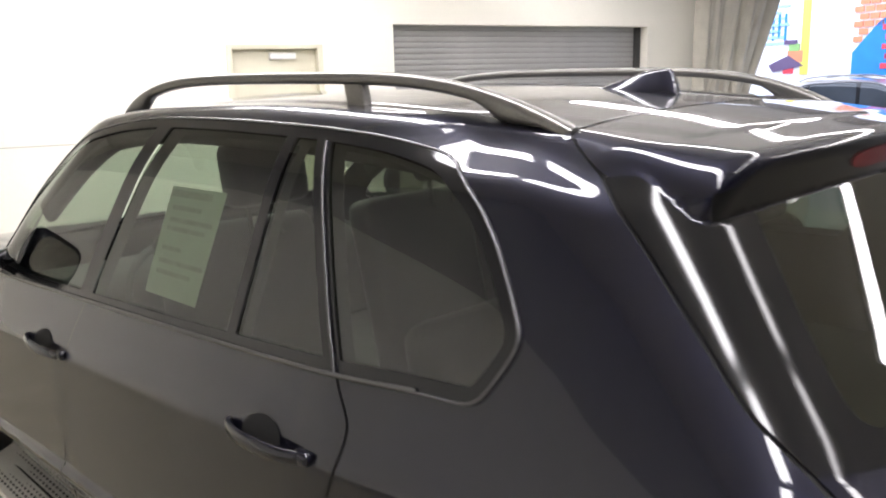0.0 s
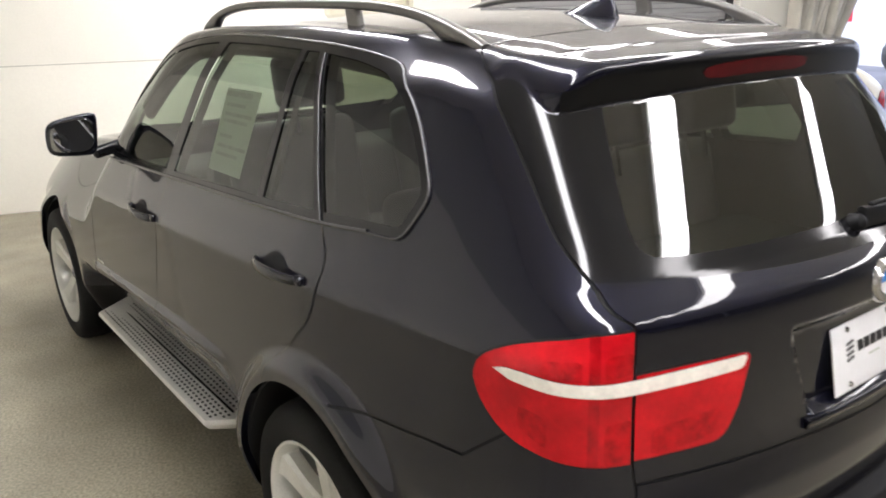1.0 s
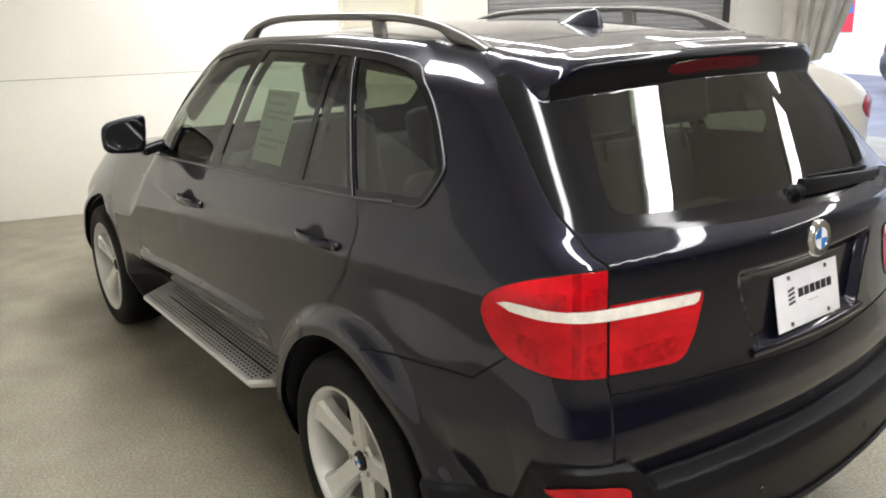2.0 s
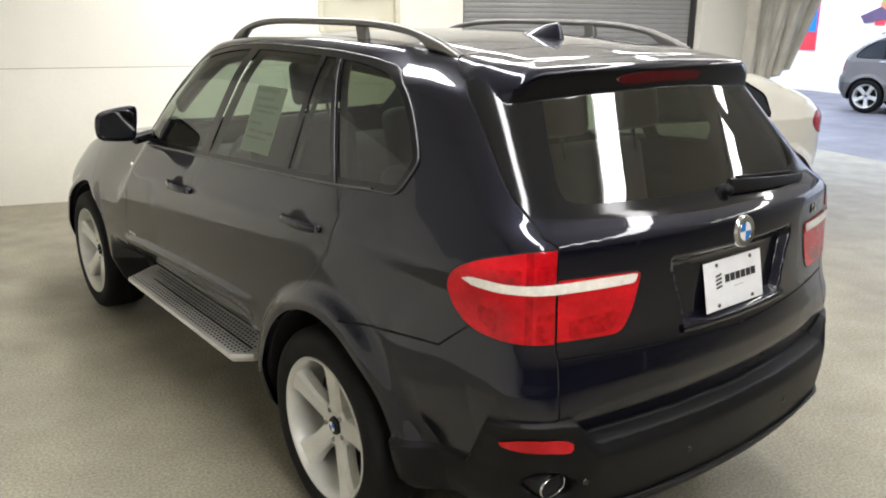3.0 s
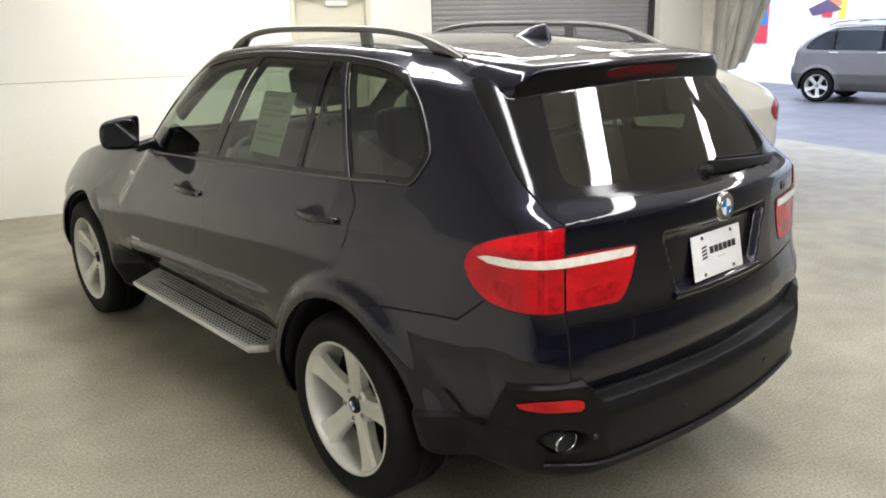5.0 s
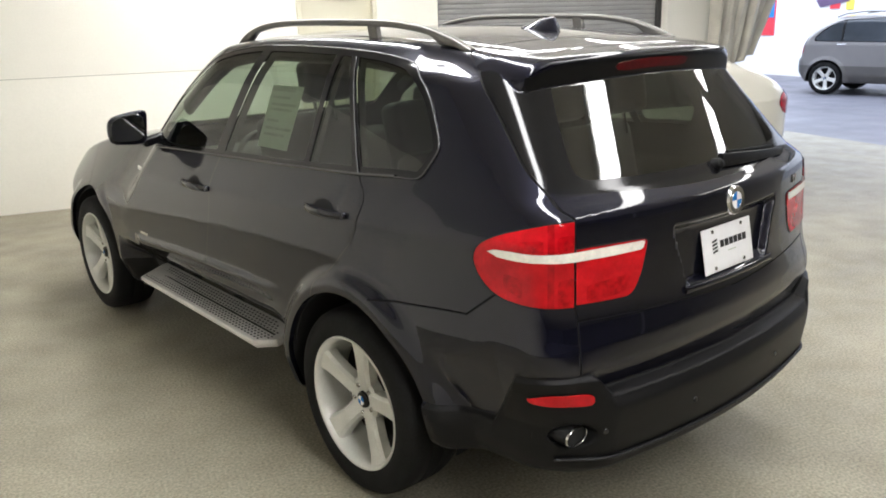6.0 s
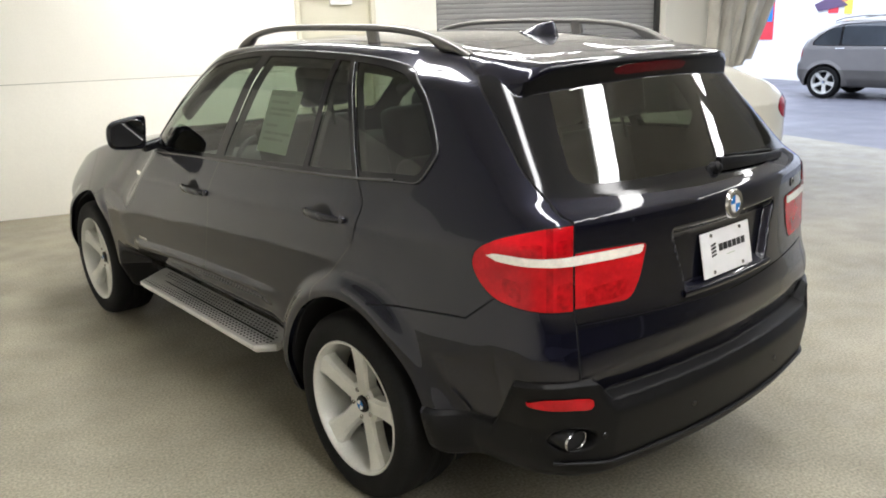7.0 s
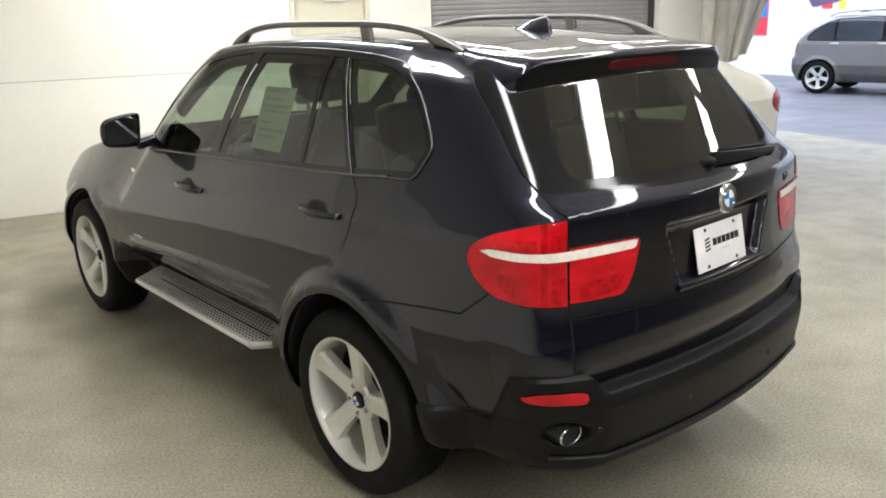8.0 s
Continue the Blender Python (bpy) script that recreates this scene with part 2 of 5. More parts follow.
def body(x, y, z):
    """Negative inside the closed body, about in metres."""
    ax = np.abs(x)
    w = half_width(y, z)
    for hub, lip in ((0.0, 0.951), (WHEELBASE, 0.928)):
        r = np.hypot(y - hub, z - HUB_Z)
        w = smax(w, lip - 1.2 * smax(r - 0.486, 0 * r, 0.025) - 0.06 * step01(0.5, 0.2, z) - 0.045 * step01(-0.20, -0.46, y - hub) * step01(0.85, 0.60, z), 0.03)
    side = (ax - w) * 0.95
    bow = 0.215 - 0.045 * step01(0.85, 0.70, z)
    dish = 0.032 * step01(0.0, 0.022, 0.255 + 0.36 * (z - 0.92) - ax) * step01(0.898, 0.925, z) * step01(1.125, 1.085, z)
    back = (-y - rear_y(z) + dish + bow * ax * ax) * (0.97 - 0.17 * step01(1.12, 1.32, z))
    nose = (y - front_y(z) + 0.22 * ax * ax) * 0.95
    corner = 0.07 + 0.06 * step01(0.80, 0.66, z) + 0.03 * step01(1.18, 1.30, z)
    d = smax(side, back, corner)
    d = smax(d, nose, 0.25)
    d = smax(d, roof_form(x, y, z), 0.035 - 0.017 * step01(0.1, -0.2, y))
    d = smax(d, 0.27 + 0.085 * step01(-0.30, -0.37, y) - z, 0.04)
    over = cladding(x, y, z)
    proud = 0.022 + 0.043 * step01(0.74, 0.60, ax) * step01(-0.80, -0.86, y)
    d = d - proud * (0.72 * step01(0.008, -0.008, over) + 0.28 * step01(0.0, -0.045, over)) * step01(0.33, 0.40, z)
    cavity = np.maximum(np.hypot(ax - 0.715, (z - 0.517) * 1.45) - 0.054, y + 0.80)
    return smax(d, -cavity, 0.014)


def arches(x, y, z):
    """Negative inside the wheel wells."""
    d = np.full(np.shape(x), 9.0)
    for hub in (0.0, WHEELBASE):
        r = np.hypot(y - hub, (z - HUB_Z - 0.01))
        d = np.minimum(d, np.maximum(r - 0.432, 0.60 - np.abs(x)))
    return d


def roof_form(x, y, z):
    """The roof's own surface, running on over the rear window."""
    ax = np.abs(x)
    top = (z - roof_z(y) + 0.024 * (ax / 0.6) ** 2 * step01(-1.2, 0.2, roof_z(y) - 1.1)) * 0.93
    drop = z - roof_z(y) + 0.083 + 0.018 * step01(-0.26, -0.46, y)
    ledge = smax(0.43 * (ax - 0.665) + 0.903 * drop, 0.48 * (ax - 0.665) + 0.877 * drop, 0.02) - 0.005
    ahead = step01(-0.20, 0.10, y)
    ledge = ledge * (1 - ahead) + (0.78 * (ax - 0.705) + 0.626 * (z - roof_z(y) + 0.074)) * ahead
    strip = 0.79 * (ax - 0.605) + 0.61 * (z - roof_z(y) + 0.035)
    return smin(smax(top, strip, 0.02), smax(top, ledge, 0.02), 0.012)


def spoiler_form(x, y, z):
    """Negative inside the spoiler over the rear window."""
    ax = np.abs(x)
    full = (z - roof_z(y) + 0.024 * (ax / 0.6) ** 2) * 0.93
    top = full + (roof_form(x, y, z) - full) * step01(-0.56, -0.36, y)
    back = (-y - (0.640 - 0.13 * ax * ax) + 0.25 * np.maximum(roof_z(y) - 0.02 - z, 0)) * 0.95
    end = ax - np.minimum(half_width(y, z) + 0.004 - 0.012 * step01(-0.44, -0.34, y), 0.602 + 0.26 * np.maximum(y + 0.585, 0))
    d = smax(end, top, 0.03 + 0.07 * step01(-0.36, -0.56, y))
    d = smax(d, back, 0.030)
    d = smax(d, 1.502 - z + 0.47 * np.maximum(y + 0.60, 0), 0.010)
    return np.maximum(d, y + 0.32)


def shell(x, y, z):
    """The body with its spoiler, rounded off only in the hollow below it."""
    a, b = body(x, y, z), spoiler_form(x, y, z)
    k = 0.001 + 0.002 * step01(-0.045, -0.075, roof_form(x, y, z))
    return smin(a, b, k)

# ---- mesh helpers ----
def part(name, bm, mat, parent=None, label=""):
    me = bpy.data.meshes.new(name)
    bm.to_mesh(me)
    bm.free()
    return hold(name, me, mat, parent, label)


def hold(name, me, mat, parent=None, label=""):
    me.materials.append(mat)
    ob = new(name, me)
    if parent is not None:
        ob.parent = parent
    if label:
        ob["label"] = label
    return ob


def thing(name, m, label, category, group="", kind=""):
    ob = new(name)
    ob.empty_display_size = 0.1
    ob.matrix_world = m
    return tagged(ob, label, category, group, kind)


def smooth(me, angle=40):
    for p in me.polygons:
        p.use_smooth = True
    me.set_sharp_from_angle(angle=radians(angle))
    return me


def raw(verts, faces, angle=40):
    me = bpy.data.meshes.new("m")
    me.from_pydata([tuple(v) for v in verts], [], [tuple(f) for f in faces])
    me.update()
    if angle:
        smooth(me, angle)
    return me


def box(sx, sy, sz, m=Matrix(), bevel=0.0, seg=2):
    bm = bmesh.new()
    bmesh.ops.create_cube(bm, size=1, matrix=m @ Matrix.Diagonal((sx, sy, sz, 1)))
    if bevel:
        bmesh.ops.bevel(bm, geom=bm.edges[:], offset=bevel, segments=seg, profile=0.6, affect="EDGES", clamp_overlap=True)
        for f in bm.faces:
            f.smooth = True
    return bm


def span(x0, x1, y0, y1, z0, z1, bevel=0.0, seg=2):
    return box(x1 - x0, y1 - y0, z1 - z0, Matrix.Translation(((x0 + x1) / 2, (y0 + y1) / 2, (z0 + z1) / 2)), bevel, seg)


def lathe(profile, m=Matrix(), n=48, angle=35, closed=False):
    """Turns a profile of (radius, height) round the z axis of m."""
    verts, faces = [], []
    for i in range(n):
        a = 2 * math.pi * i / n
        for r, h in profile:
            verts.append(m @ Vector((r * math.cos(a), r * math.sin(a), h)))
    k = len(profile)
    for i in range(n):
        j = (i + 1) % n
        for q in range(k if closed else k - 1):
            p = (q + 1) % k
            faces.append((i * k + q, j * k + q, j * k + p, i * k + p))
    return raw(verts, faces, angle)


def sweep(path, section, ups=None, caps=True, angle=50):
    """Carries a closed section (list of (side, up)) along a path; section may be a function of 0..1."""
    path = [Vector(p) for p in path]
    verts, faces = [], []
    n = len(path)
    for i, p in enumerate(path):
        t = (path[min(i + 1, n - 1)] - path[max(i - 1, 0)]).normalized()
        up = Vector(ups[i] if ups else (0, 0, 1))
        side = t.cross(up).normalized()
        up = side.cross(t)
        sec = section(i / (n - 1)) if callable(section) else section
        verts += [p + side * a + up * b for a, b in sec]
    k = len(sec)
    for i in range(n - 1):
        for q in range(k):
            r = (q + 1) % k
            faces.append((i * k + q, i * k + r, (i + 1) * k + r, (i + 1) * k + q))
    if caps:
        faces += [tuple(range(k))[::-1], tuple((n - 1) * k + q for q in range(k))]
    return raw(verts, faces, angle)


def oval(a, b, n=12, power=2.0):
    out = []
    for i in range(n):
        t = 2 * math.pi * i / n
        c, s = math.cos(t), math.sin(t)
        out.append((a * math.copysign(abs(c) ** (2 / power), c), b * math.copysign(abs(s) ** (2 / power), s)))
    return out


def through_points(points, n):
    """A smooth line of n points through a few."""
    q = np.array(points, float)
    s = np.concatenate([[0], np.cumsum(np.linalg.norm(np.diff(q, axis=0), axis=1))])
    u = np.linspace(0, s[-1], n)
    return [Vector(p) for p in np.stack([curve(*zip(s, q[:, k]))(u) for k in range(q.shape[1])], 1)]


def round_outline(points, cut=0.25, times=3):
    """Rounds a closed outline by cutting its corners."""
    q = np.array(points, float)
    for _ in range(times):
        nxt = np.roll(q, -1, 0)
        q = np.stack([q + (nxt - q) * cut, q + (nxt - q) * (1 - cut)], 1).reshape(-1, q.shape[1])
    return q


def outline_field(outline, a, b):
    """Distance to a closed outline, negative inside."""
    best = np.full(len(a), 1e9)
    inside = np.zeros(len(a), bool)
    for (ax, ay), (bx, by) in zip(outline, np.roll(outline, -1, 0)):
        ex, ey = bx - ax, by - ay
        t = np.clip(((a - ax) * ex + (b - ay) * ey) / (ex * ex + ey * ey + 1e-12), 0, 1)
        best = np.minimum(best, np.hypot(a - ax - t * ex, b - ay - t * ey))
        if by != ay:
            inside ^= ((ay > b) != (by > b)) & (a < ex * (b - ay) / ey + ax)
    return np.where(inside, -best, best)


def surface(fn, lo, hi, h):
    """The skin on which fn is 0: points and triangles."""
    axes = [np.arange(l, u + h, h) for l, u in zip(lo, hi)]
    d = fn(axes[0][:, None, None], axes[1][None, :, None], axes[2][None, None, :])
    d = np.broadcast_to(d, [len(a) for a in axes])
    s = d < 0
    count = sum(s[i:s.shape[0] - 1 + i, j:s.shape[1] - 1 + j, k:s.shape[2] - 1 + k].astype(np.int8) for i in (0, 1) for j in (0, 1) for k in (0, 1))
    cells = np.argwhere((count > 0) & (count < 8))
    index = np.full(count.shape, -1, np.int64)
    index[tuple(cells.T)] = np.arange(len(cells))
    total, weight = np.zeros((len(cells), 3)), np.zeros(len(cells))
    corners = [(i, j, k) for i in (0, 1) for j in (0, 1) for k in (0, 1)]
    value = {c: d[cells[:, 0] + c[0], cells[:, 1] + c[1], cells[:, 2] + c[2]] for c in corners}
    for c in corners:
        for q in range(3):
            if c[q] == 0:
                e = tuple(1 if k == q else c[k] for k in range(3))
                va, vb = value[c], value[e]
                hit = (va < 0) != (vb < 0)
                t = np.where(hit, va / np.where(hit, va - vb, 1), 0)
                p = np.tile(np.array(c, float), (len(cells), 1))
                p[:, q] += t
                total += p * hit[:, None]
                weight += hit
    verts = (cells + total / weight[:, None]) * h + np.array(lo)
    quads = []
    for q in range(3):
        a, b = [k for k in range(3) if k != q]
        lo_s, hi_s = [slice(1, -1)] * 3, [slice(1, -1)] * 3
        lo_s[q], hi_s[q] = slice(0, -1), slice(1, None)
        s0, s1 = s[tuple(lo_s)], s[tuple(hi_s)]
        for flip in (False, True):
            e = np.argwhere((s0 & ~s1) if not flip else (~s0 & s1))
            e[:, a] += 1
            e[:, b] += 1
            ring = []
            for da, db in ((-1, -1), (0, -1), (0, 0), (-1, 0)):
                f = e.copy()
                f[:, a] += da
                f[:, b] += db
                ring.append(index[tuple(f.T)])
            ring = np.stack(ring, 1)
            if flip != (q == 1):
                ring = ring[:, ::-1]
            quads.append(ring)
    quads = np.concatenate(quads)
    return project(fn, verts, 4), np.concatenate([quads[:, [0, 1, 2]], quads[:, [0, 2, 3]]])


def gradient(fn, v, e=1e-3):
    g = np.stack([fn(*(v + e * np.eye(3)[k]).T) - fn(*(v - e * np.eye(3)[k]).T) for k in range(3)], 1) / (2 * e)
    return g


def project(fn, v, times=2):
    for _ in range(times):
        g = gradient(fn, v)
        step = fn(*v.T)[:, None] * g / np.maximum((g * g).sum(1), 0.05)[:, None]
        v = v - np.clip(step, -0.01, 0.01)
    return v


class Skin:
    """A skin of triangles that can be sliced along fields."""

    def __init__(self, fn, lo, hi, h):
        self.fn = fn
        self.v, self.t = surface(fn, lo, hi, h)

    def slice(self, field, near=None):
        g = field(*self.v.T)
        g = np.where(np.abs(g) < 1e-6, 1e-6, g)
        neg = g[self.t] < 0
        mixed = neg.any(1) & ~neg.all(1)
        if near is not None:
            mixed &= near(*self.v[self.t].mean(1).T)
        if not mixed.any():
            return
        made, fresh, tris = {}, [], []
        n = len(self.v)

        def between(i, j):
            key = (i, j) if i < j else (j, i)
            if key not in made:
                u = g[i] / (g[i] - g[j])
                made[key] = n + len(fresh)
                fresh.append(self.v[i] + (self.v[j] - self.v[i]) * u)
            return made[key]
        for tri in self.t[mixed].tolist():
            lone = [q for q in range(3) if (g[tri[q]] < 0) != (g[tri[q - 1]] < 0) and (g[tri[q]] < 0) != (g[tri[(q + 1) % 3]] < 0)][0]
            a, b, c = tri[lone], tri[(lone + 1) % 3], tri[(lone + 2) % 3]
            ab, ac = between(a, b), between(a, c)
            tris += [(a, ab, ac), (ab, b, c), (ab, c, ac)]
        self.v = np.concatenate([self.v, project(self.fn, np.array(fresh), 1)])
        self.t = np.concatenate([self.t[~mixed], np.array(tris)])

    def centres(self):
        return self.v[self.t].mean(1)

    def finish(self):
        g = gradient(self.fn, self.v)
        self.n = g / np.maximum(np.linalg.norm(g, axis=1), 1e-9)[:, None]

    def islands(self, mask):
        """The mask split into its connected pieces."""
        ids = np.flatnonzero(mask)
        root = {}

        def top(a):
            while root.setdefault(a, a) != a:
                root[a] = root[root[a]]
                a = root[a]
            return a
        for tri in self.t[ids].tolist():
            a = top(tri[0])
            root[top(tri[1])] = a
            root[top(tri[2])] = a
        tops = np.array([top(t[0]) for t in self.t[ids].tolist()])
        for k in np.unique(tops):
            if (tops == k).sum() > 6:
                out = np.zeros(len(self.t), bool)
                out[ids[tops == k]] = True
                yield out

    def piece(self, mask, out=0.0, flip=False):
        """The triangles under mask as a mesh, moved out along the normals."""
        t = self.t[mask]
        used, back = np.unique(t, return_inverse=True)
        t = back.reshape(-1, 3)
        if flip:
            t = t[:, ::-1]
        me = bpy.data.meshes.new("m")
        n = self.n[used]
        me.from_pydata((self.v[used] + n * out).tolist(), [], t.tolist())
        me.update()
        for p in me.polygons:
            p.use_smooth = True
        me.normals_split_custom_set_from_vertices((-n if flip else n).tolist())
        return me

# ---- the room ----
def place(ob, m=None):
    ob.matrix_world = ROOM @ (m or Matrix())
    return ob


def joined(*bms):
    out = bmesh.new()
    for b in bms:
        me = bpy.data.meshes.new("m")
        b.to_mesh(me)
        b.free()
        out.from_mesh(me)
        bpy.data.meshes.remove(me)
    return out


def setting(name, bm, mat, label, category):
    return tagged(place(part(name, bm, mat)), label, category, kind="structure")


setting("floor", span(-1.2, 10.4, -24.0, 0.25, -0.1, 0.0), CONCRETE, "smooth speckled grey-beige concrete floor with faint stains", "floor")
setting("ground", joined(span(10.4, 18.1, -14.2, 20.2, -0.1, -0.004), span(9.2, 10.4, 0.25, 20.2, -0.1, -0.004)), ASPHALT, "bluish grey smooth floor of the far hall", "floor")
setting("wall_north", joined(span(-1.2, 3.15, 0, 0.25, 0, CEILING), span(4.05, 4.79, 0, 0.25, 0, CEILING), span(8.04, 9.2, 0, 0.25, 0, CEILING),
                             span(3.15, 4.05, 0, 0.25, 2.10, CEILING), span(4.79, 8.04, 0, 0.25, 2.29, CEILING)), WALL,
        "brightly lit cream painted wall with a door and a roller shutter", "wall")
setting("wainscot", span(-1.2, 3.02, -0.008, -0.0005, 0.0, 1.305, 0.003), WALL, "cream lower wall panel ending in a fine ledge", "wall panel")
setting("trim", span(-1.2, 3.02, -0.011, -0.0085, 1.296, 1.303), WALL_SEAM, "thin grey seam line along the wall", "trim")
setting("wall_west", span(-1.4, -1.2, -24.0, 0.25, 0, 2.40), WALL, "plain cream side wall", "wall")
# added unseen band: darkens the upper reflections in the side glass
setting("wall_west_upper", span(-1.4, -1.2, -24.0, 0.25, 2.40, CEILING), GREY_WALL, "unseen upper part of the side wall, greyed to darken the car's reflections", "wall")
# added walls out of view, dim so that the car's rear mirrors little light
setting("wall_south", span(-1.4, 10.4, -24.2, -24.0, 0, CEILING), DIM_WALL, "unseen end wall, dimmed to grey so the car's rear reflects dark", "wall")
setting("wall_east", joined(span(10.4, 10.6, -24.0, -5.5, 0, CEILING), span(10.4, 10.6, -5.5, 0.25, 2.85, CEILING)), DIM_WALL, "unseen grey wall, kept dim, with a wide opening to the far hall", "wall")
setting("ceiling", span(-1.4, 10.6, -24.2, 0.25, CEILING, CEILING + 0.15), CEILING_PAINT, "white painted ceiling with rows of fluorescent lamps", "ceiling")
setting("hall_wall_west", joined(span(9.0, 9.2, 0.25, 20.2, 0, 5.5), span(10.4, 10.6, -14.2, 0.25, CEILING + 0.15, 5.5), span(9.2, 10.4, 0.05, 0.25, CEILING + 0.15, 5.5)), HALL_WALL, "white hall wall", "wall")
setting("hall_wall_north", span(9.0, 18.1, 20.2, 20.4, 0, 5.5), HALL_WALL, "white hall wall", "wall")
setting("hall_wall_south", span(10.4, 18.1, -14.4, -14.2, 0, 5.5), HALL_WALL, "white hall wall", "wall")
setting("hall_wall_east", span(18.1, 18.3, -14.4, 20.4, 0, 5.5), HALL_WALL, "white far wall of the hall hung with bright pictures", "wall")
setting("hall_ceiling", span(9.0, 18.3, -14.4, 20.4, 5.5, 5.7), HALL_WALL, "white hall ceiling", "ceiling")

door = tagged(place(new("door_1")), "closed cream painted door in a plain frame", "door", kind="structure")
part("leaf", span(3.20, 4.00, 0.06, 0.10, 0.005, 2.06, 0.003), DOOR_PAINT, door)
part("frame", joined(span(3.15, 3.20, -0.015, 0.12, 0, 2.10, 0.003), span(4.00, 4.05, -0.015, 0.12, 0, 2.10, 0.003), span(3.20, 4.00, -0.015, 0.12, 2.06, 2.10, 0.003)), DOOR_PAINT, door)
part("hinge", span(3.193, 3.207, 0.045, 0.062, 1.78, 1.90, 0.002), STEEL_DARK, door)
part("hinge", span(3.193, 3.207, 0.045, 0.062, 0.25, 0.37, 0.002), STEEL_DARK, door)
part("closer", span(3.55, 3.80, 0.02, 0.06, 1.97, 2.03, 0.006), LAMP_BODY, door)

shutter = tagged(place(new("roller_shutter")), "closed grey steel roller shutter with narrow horizontal slats", "shutter", kind="structure")
slat_mesh = None
for k in range(40):
    z = 0.02 + k * 0.057
    if slat_mesh is None:
        prof = [(0.0, 0.0), (-0.004, 0.006), (-0.006, 0.028), (-0.004, 0.049), (0.0, 0.054), (0.004, 0.054), (0.004, 0.0)]
        slat_mesh = raw([(x, y, q) for x in (4.84, 7.99) for y, q in prof], [tuple(range(7)), tuple(range(13, 6, -1))] + [(i, 7 + i, 7 + (i + 1) % 7, (i + 1) % 7) for i in range(7)], 30)
        slat_mesh.materials.append(SHUTTER)
    s = new("slat", slat_mesh)
    s.parent, s.location = shutter, (0, 0.17, z)
for x0, x1 in ((4.79, 4.85), (7.97, 8.04)):
    part("guide_rail", span(x0, x1, 0.12, 0.25, 0, 2.29, 0.004), STEEL_DARK, shutter)
part("backing", span(4.79, 8.04, 0.19, 0.24, 0, 2.29), STEEL_DARK, shutter)

# fluorescent rows across the ceiling, lamp behind lamp with short breaks
lamp = thing("ceiling_light", ROOM @ pose(LAMP_X[0], -1.7, CEILING), "lit white fluorescent ceiling light with a long diffuser", "ceiling light", "fluorescent rows")
part("housing", span(-0.16, 0.16, -1.2, 1.2, -0.045, 0.0, 0.006), LAMP_BODY, lamp)
part("diffuser", span(-0.13, 0.13, -1.17, 1.17, -0.07, -0.046, 0.008), TUBE, lamp)
for k in range(1, 5):
    copy_thing(lamp, ROOM @ pose(LAMP_X[0], -1.7 - 2.55 * k, CEILING))
old_lamp = thing("ceiling_light", ROOM @ pose(LAMP_X[1], -1.7, CEILING), "dimmer lit fluorescent ceiling light with a long diffuser", "ceiling light", "fluorescent rows")
part("housing", span(-0.16, 0.16, -1.2, 1.2, -0.045, 0.0, 0.006), LAMP_BODY, old_lamp)
part("diffuser", span(-0.13, 0.13, -1.17, 1.17, -0.07, -0.046, 0.008), TUBE_OLD, old_lamp)
for x, count in zip(LAMP_X[1:], (4, 3)):
    for k in range(count):
        if (x, k) != (LAMP_X[1], 0):
            copy_thing(old_lamp, ROOM @ pose(x, -1.7 - 2.55 * k, CEILING))

# curtain, drawn aside and gathered towards its foot
def drape():
    verts, faces = [], []
    nu, nv = 90, 30
    for j in range(nv + 1):
        v = j / nv
        left = 8.62 - 0.06 * v
        right = 10.15 - 0.85 * v ** 1.15
        for i in range(nu + 1):
            u = i / nu
            x = left + (right - left) * u
            fold = 0.045 * math.sin(u * 41 + 1.8 * math.sin(v * 2.2 + u * 5)) + 0.028 * math.sin(u * 23 + 2.0 + v) + 0.014 * math.sin(u * 97 + v * 6)
            y = -0.22 + fold * (0.6 + 0.4 * v) - 0.10 * math.sin(u * 3.0) * v
            z = 3.05 - 2.0 * v - 0.12 * v * math.cos(u * 3.14)
            verts.append((x, y, z))
    for j in range(nv):
        for i in range(nu):
            a = j * (nu + 1) + i
            faces.append((a, a + 1, a + nu + 2, a + nu + 1))
    me = raw(verts, faces, 180)
    return me


curtain = tagged(place(hold("curtain", drape(), CURTAIN)), "grey-beige cloth curtain gathered aside in deep folds", "curtain")
mod = curtain.modifiers.new("thick", "SOLIDIFY")
mod.thickness = 0.006

# ---- the dark blue off-road estate car ----
def tailgate_line(z):
    return curve((0.60, -0.930), (0.724, -0.915), (0.879, -0.887), (0.932, -0.878), (1.175, -0.868), (1.205, -0.845), (1.235, -0.800), (1.256, -0.772), (1.32, -0.690),
                 (1.39, -0.620), (1.46, -0.552), (1.541, -0.474), (1.596, -0.412), (1.635, -0.352), (1.66, -0.325), (1.75, -0.322))(z)


rear_door_line = curve((0.3, 0.30), (0.80, 0.20), (0.876, 0.113), (0.94, 0.045), (1.032, -0.035), (1.155, -0.070), (1.235, -0.015), (1.64, 0.16))
front_door_line = curve((0.3, 1.19), (0.64, 1.176), (1.04, 1.076), (1.10, 1.07), (1.19, 1.045), (1.66, 0.80))
fender_line = curve((0.3, 2.02), (0.6, 2.05), (1.0, 1.98), (1.14, 1.93), (1.6, 1.9))
bumper_line = curve((-1.1, 0.878), (-0.70, 0.878), (-0.581, 0.872), (-0.218, 0.835), (0.2, 0.80))
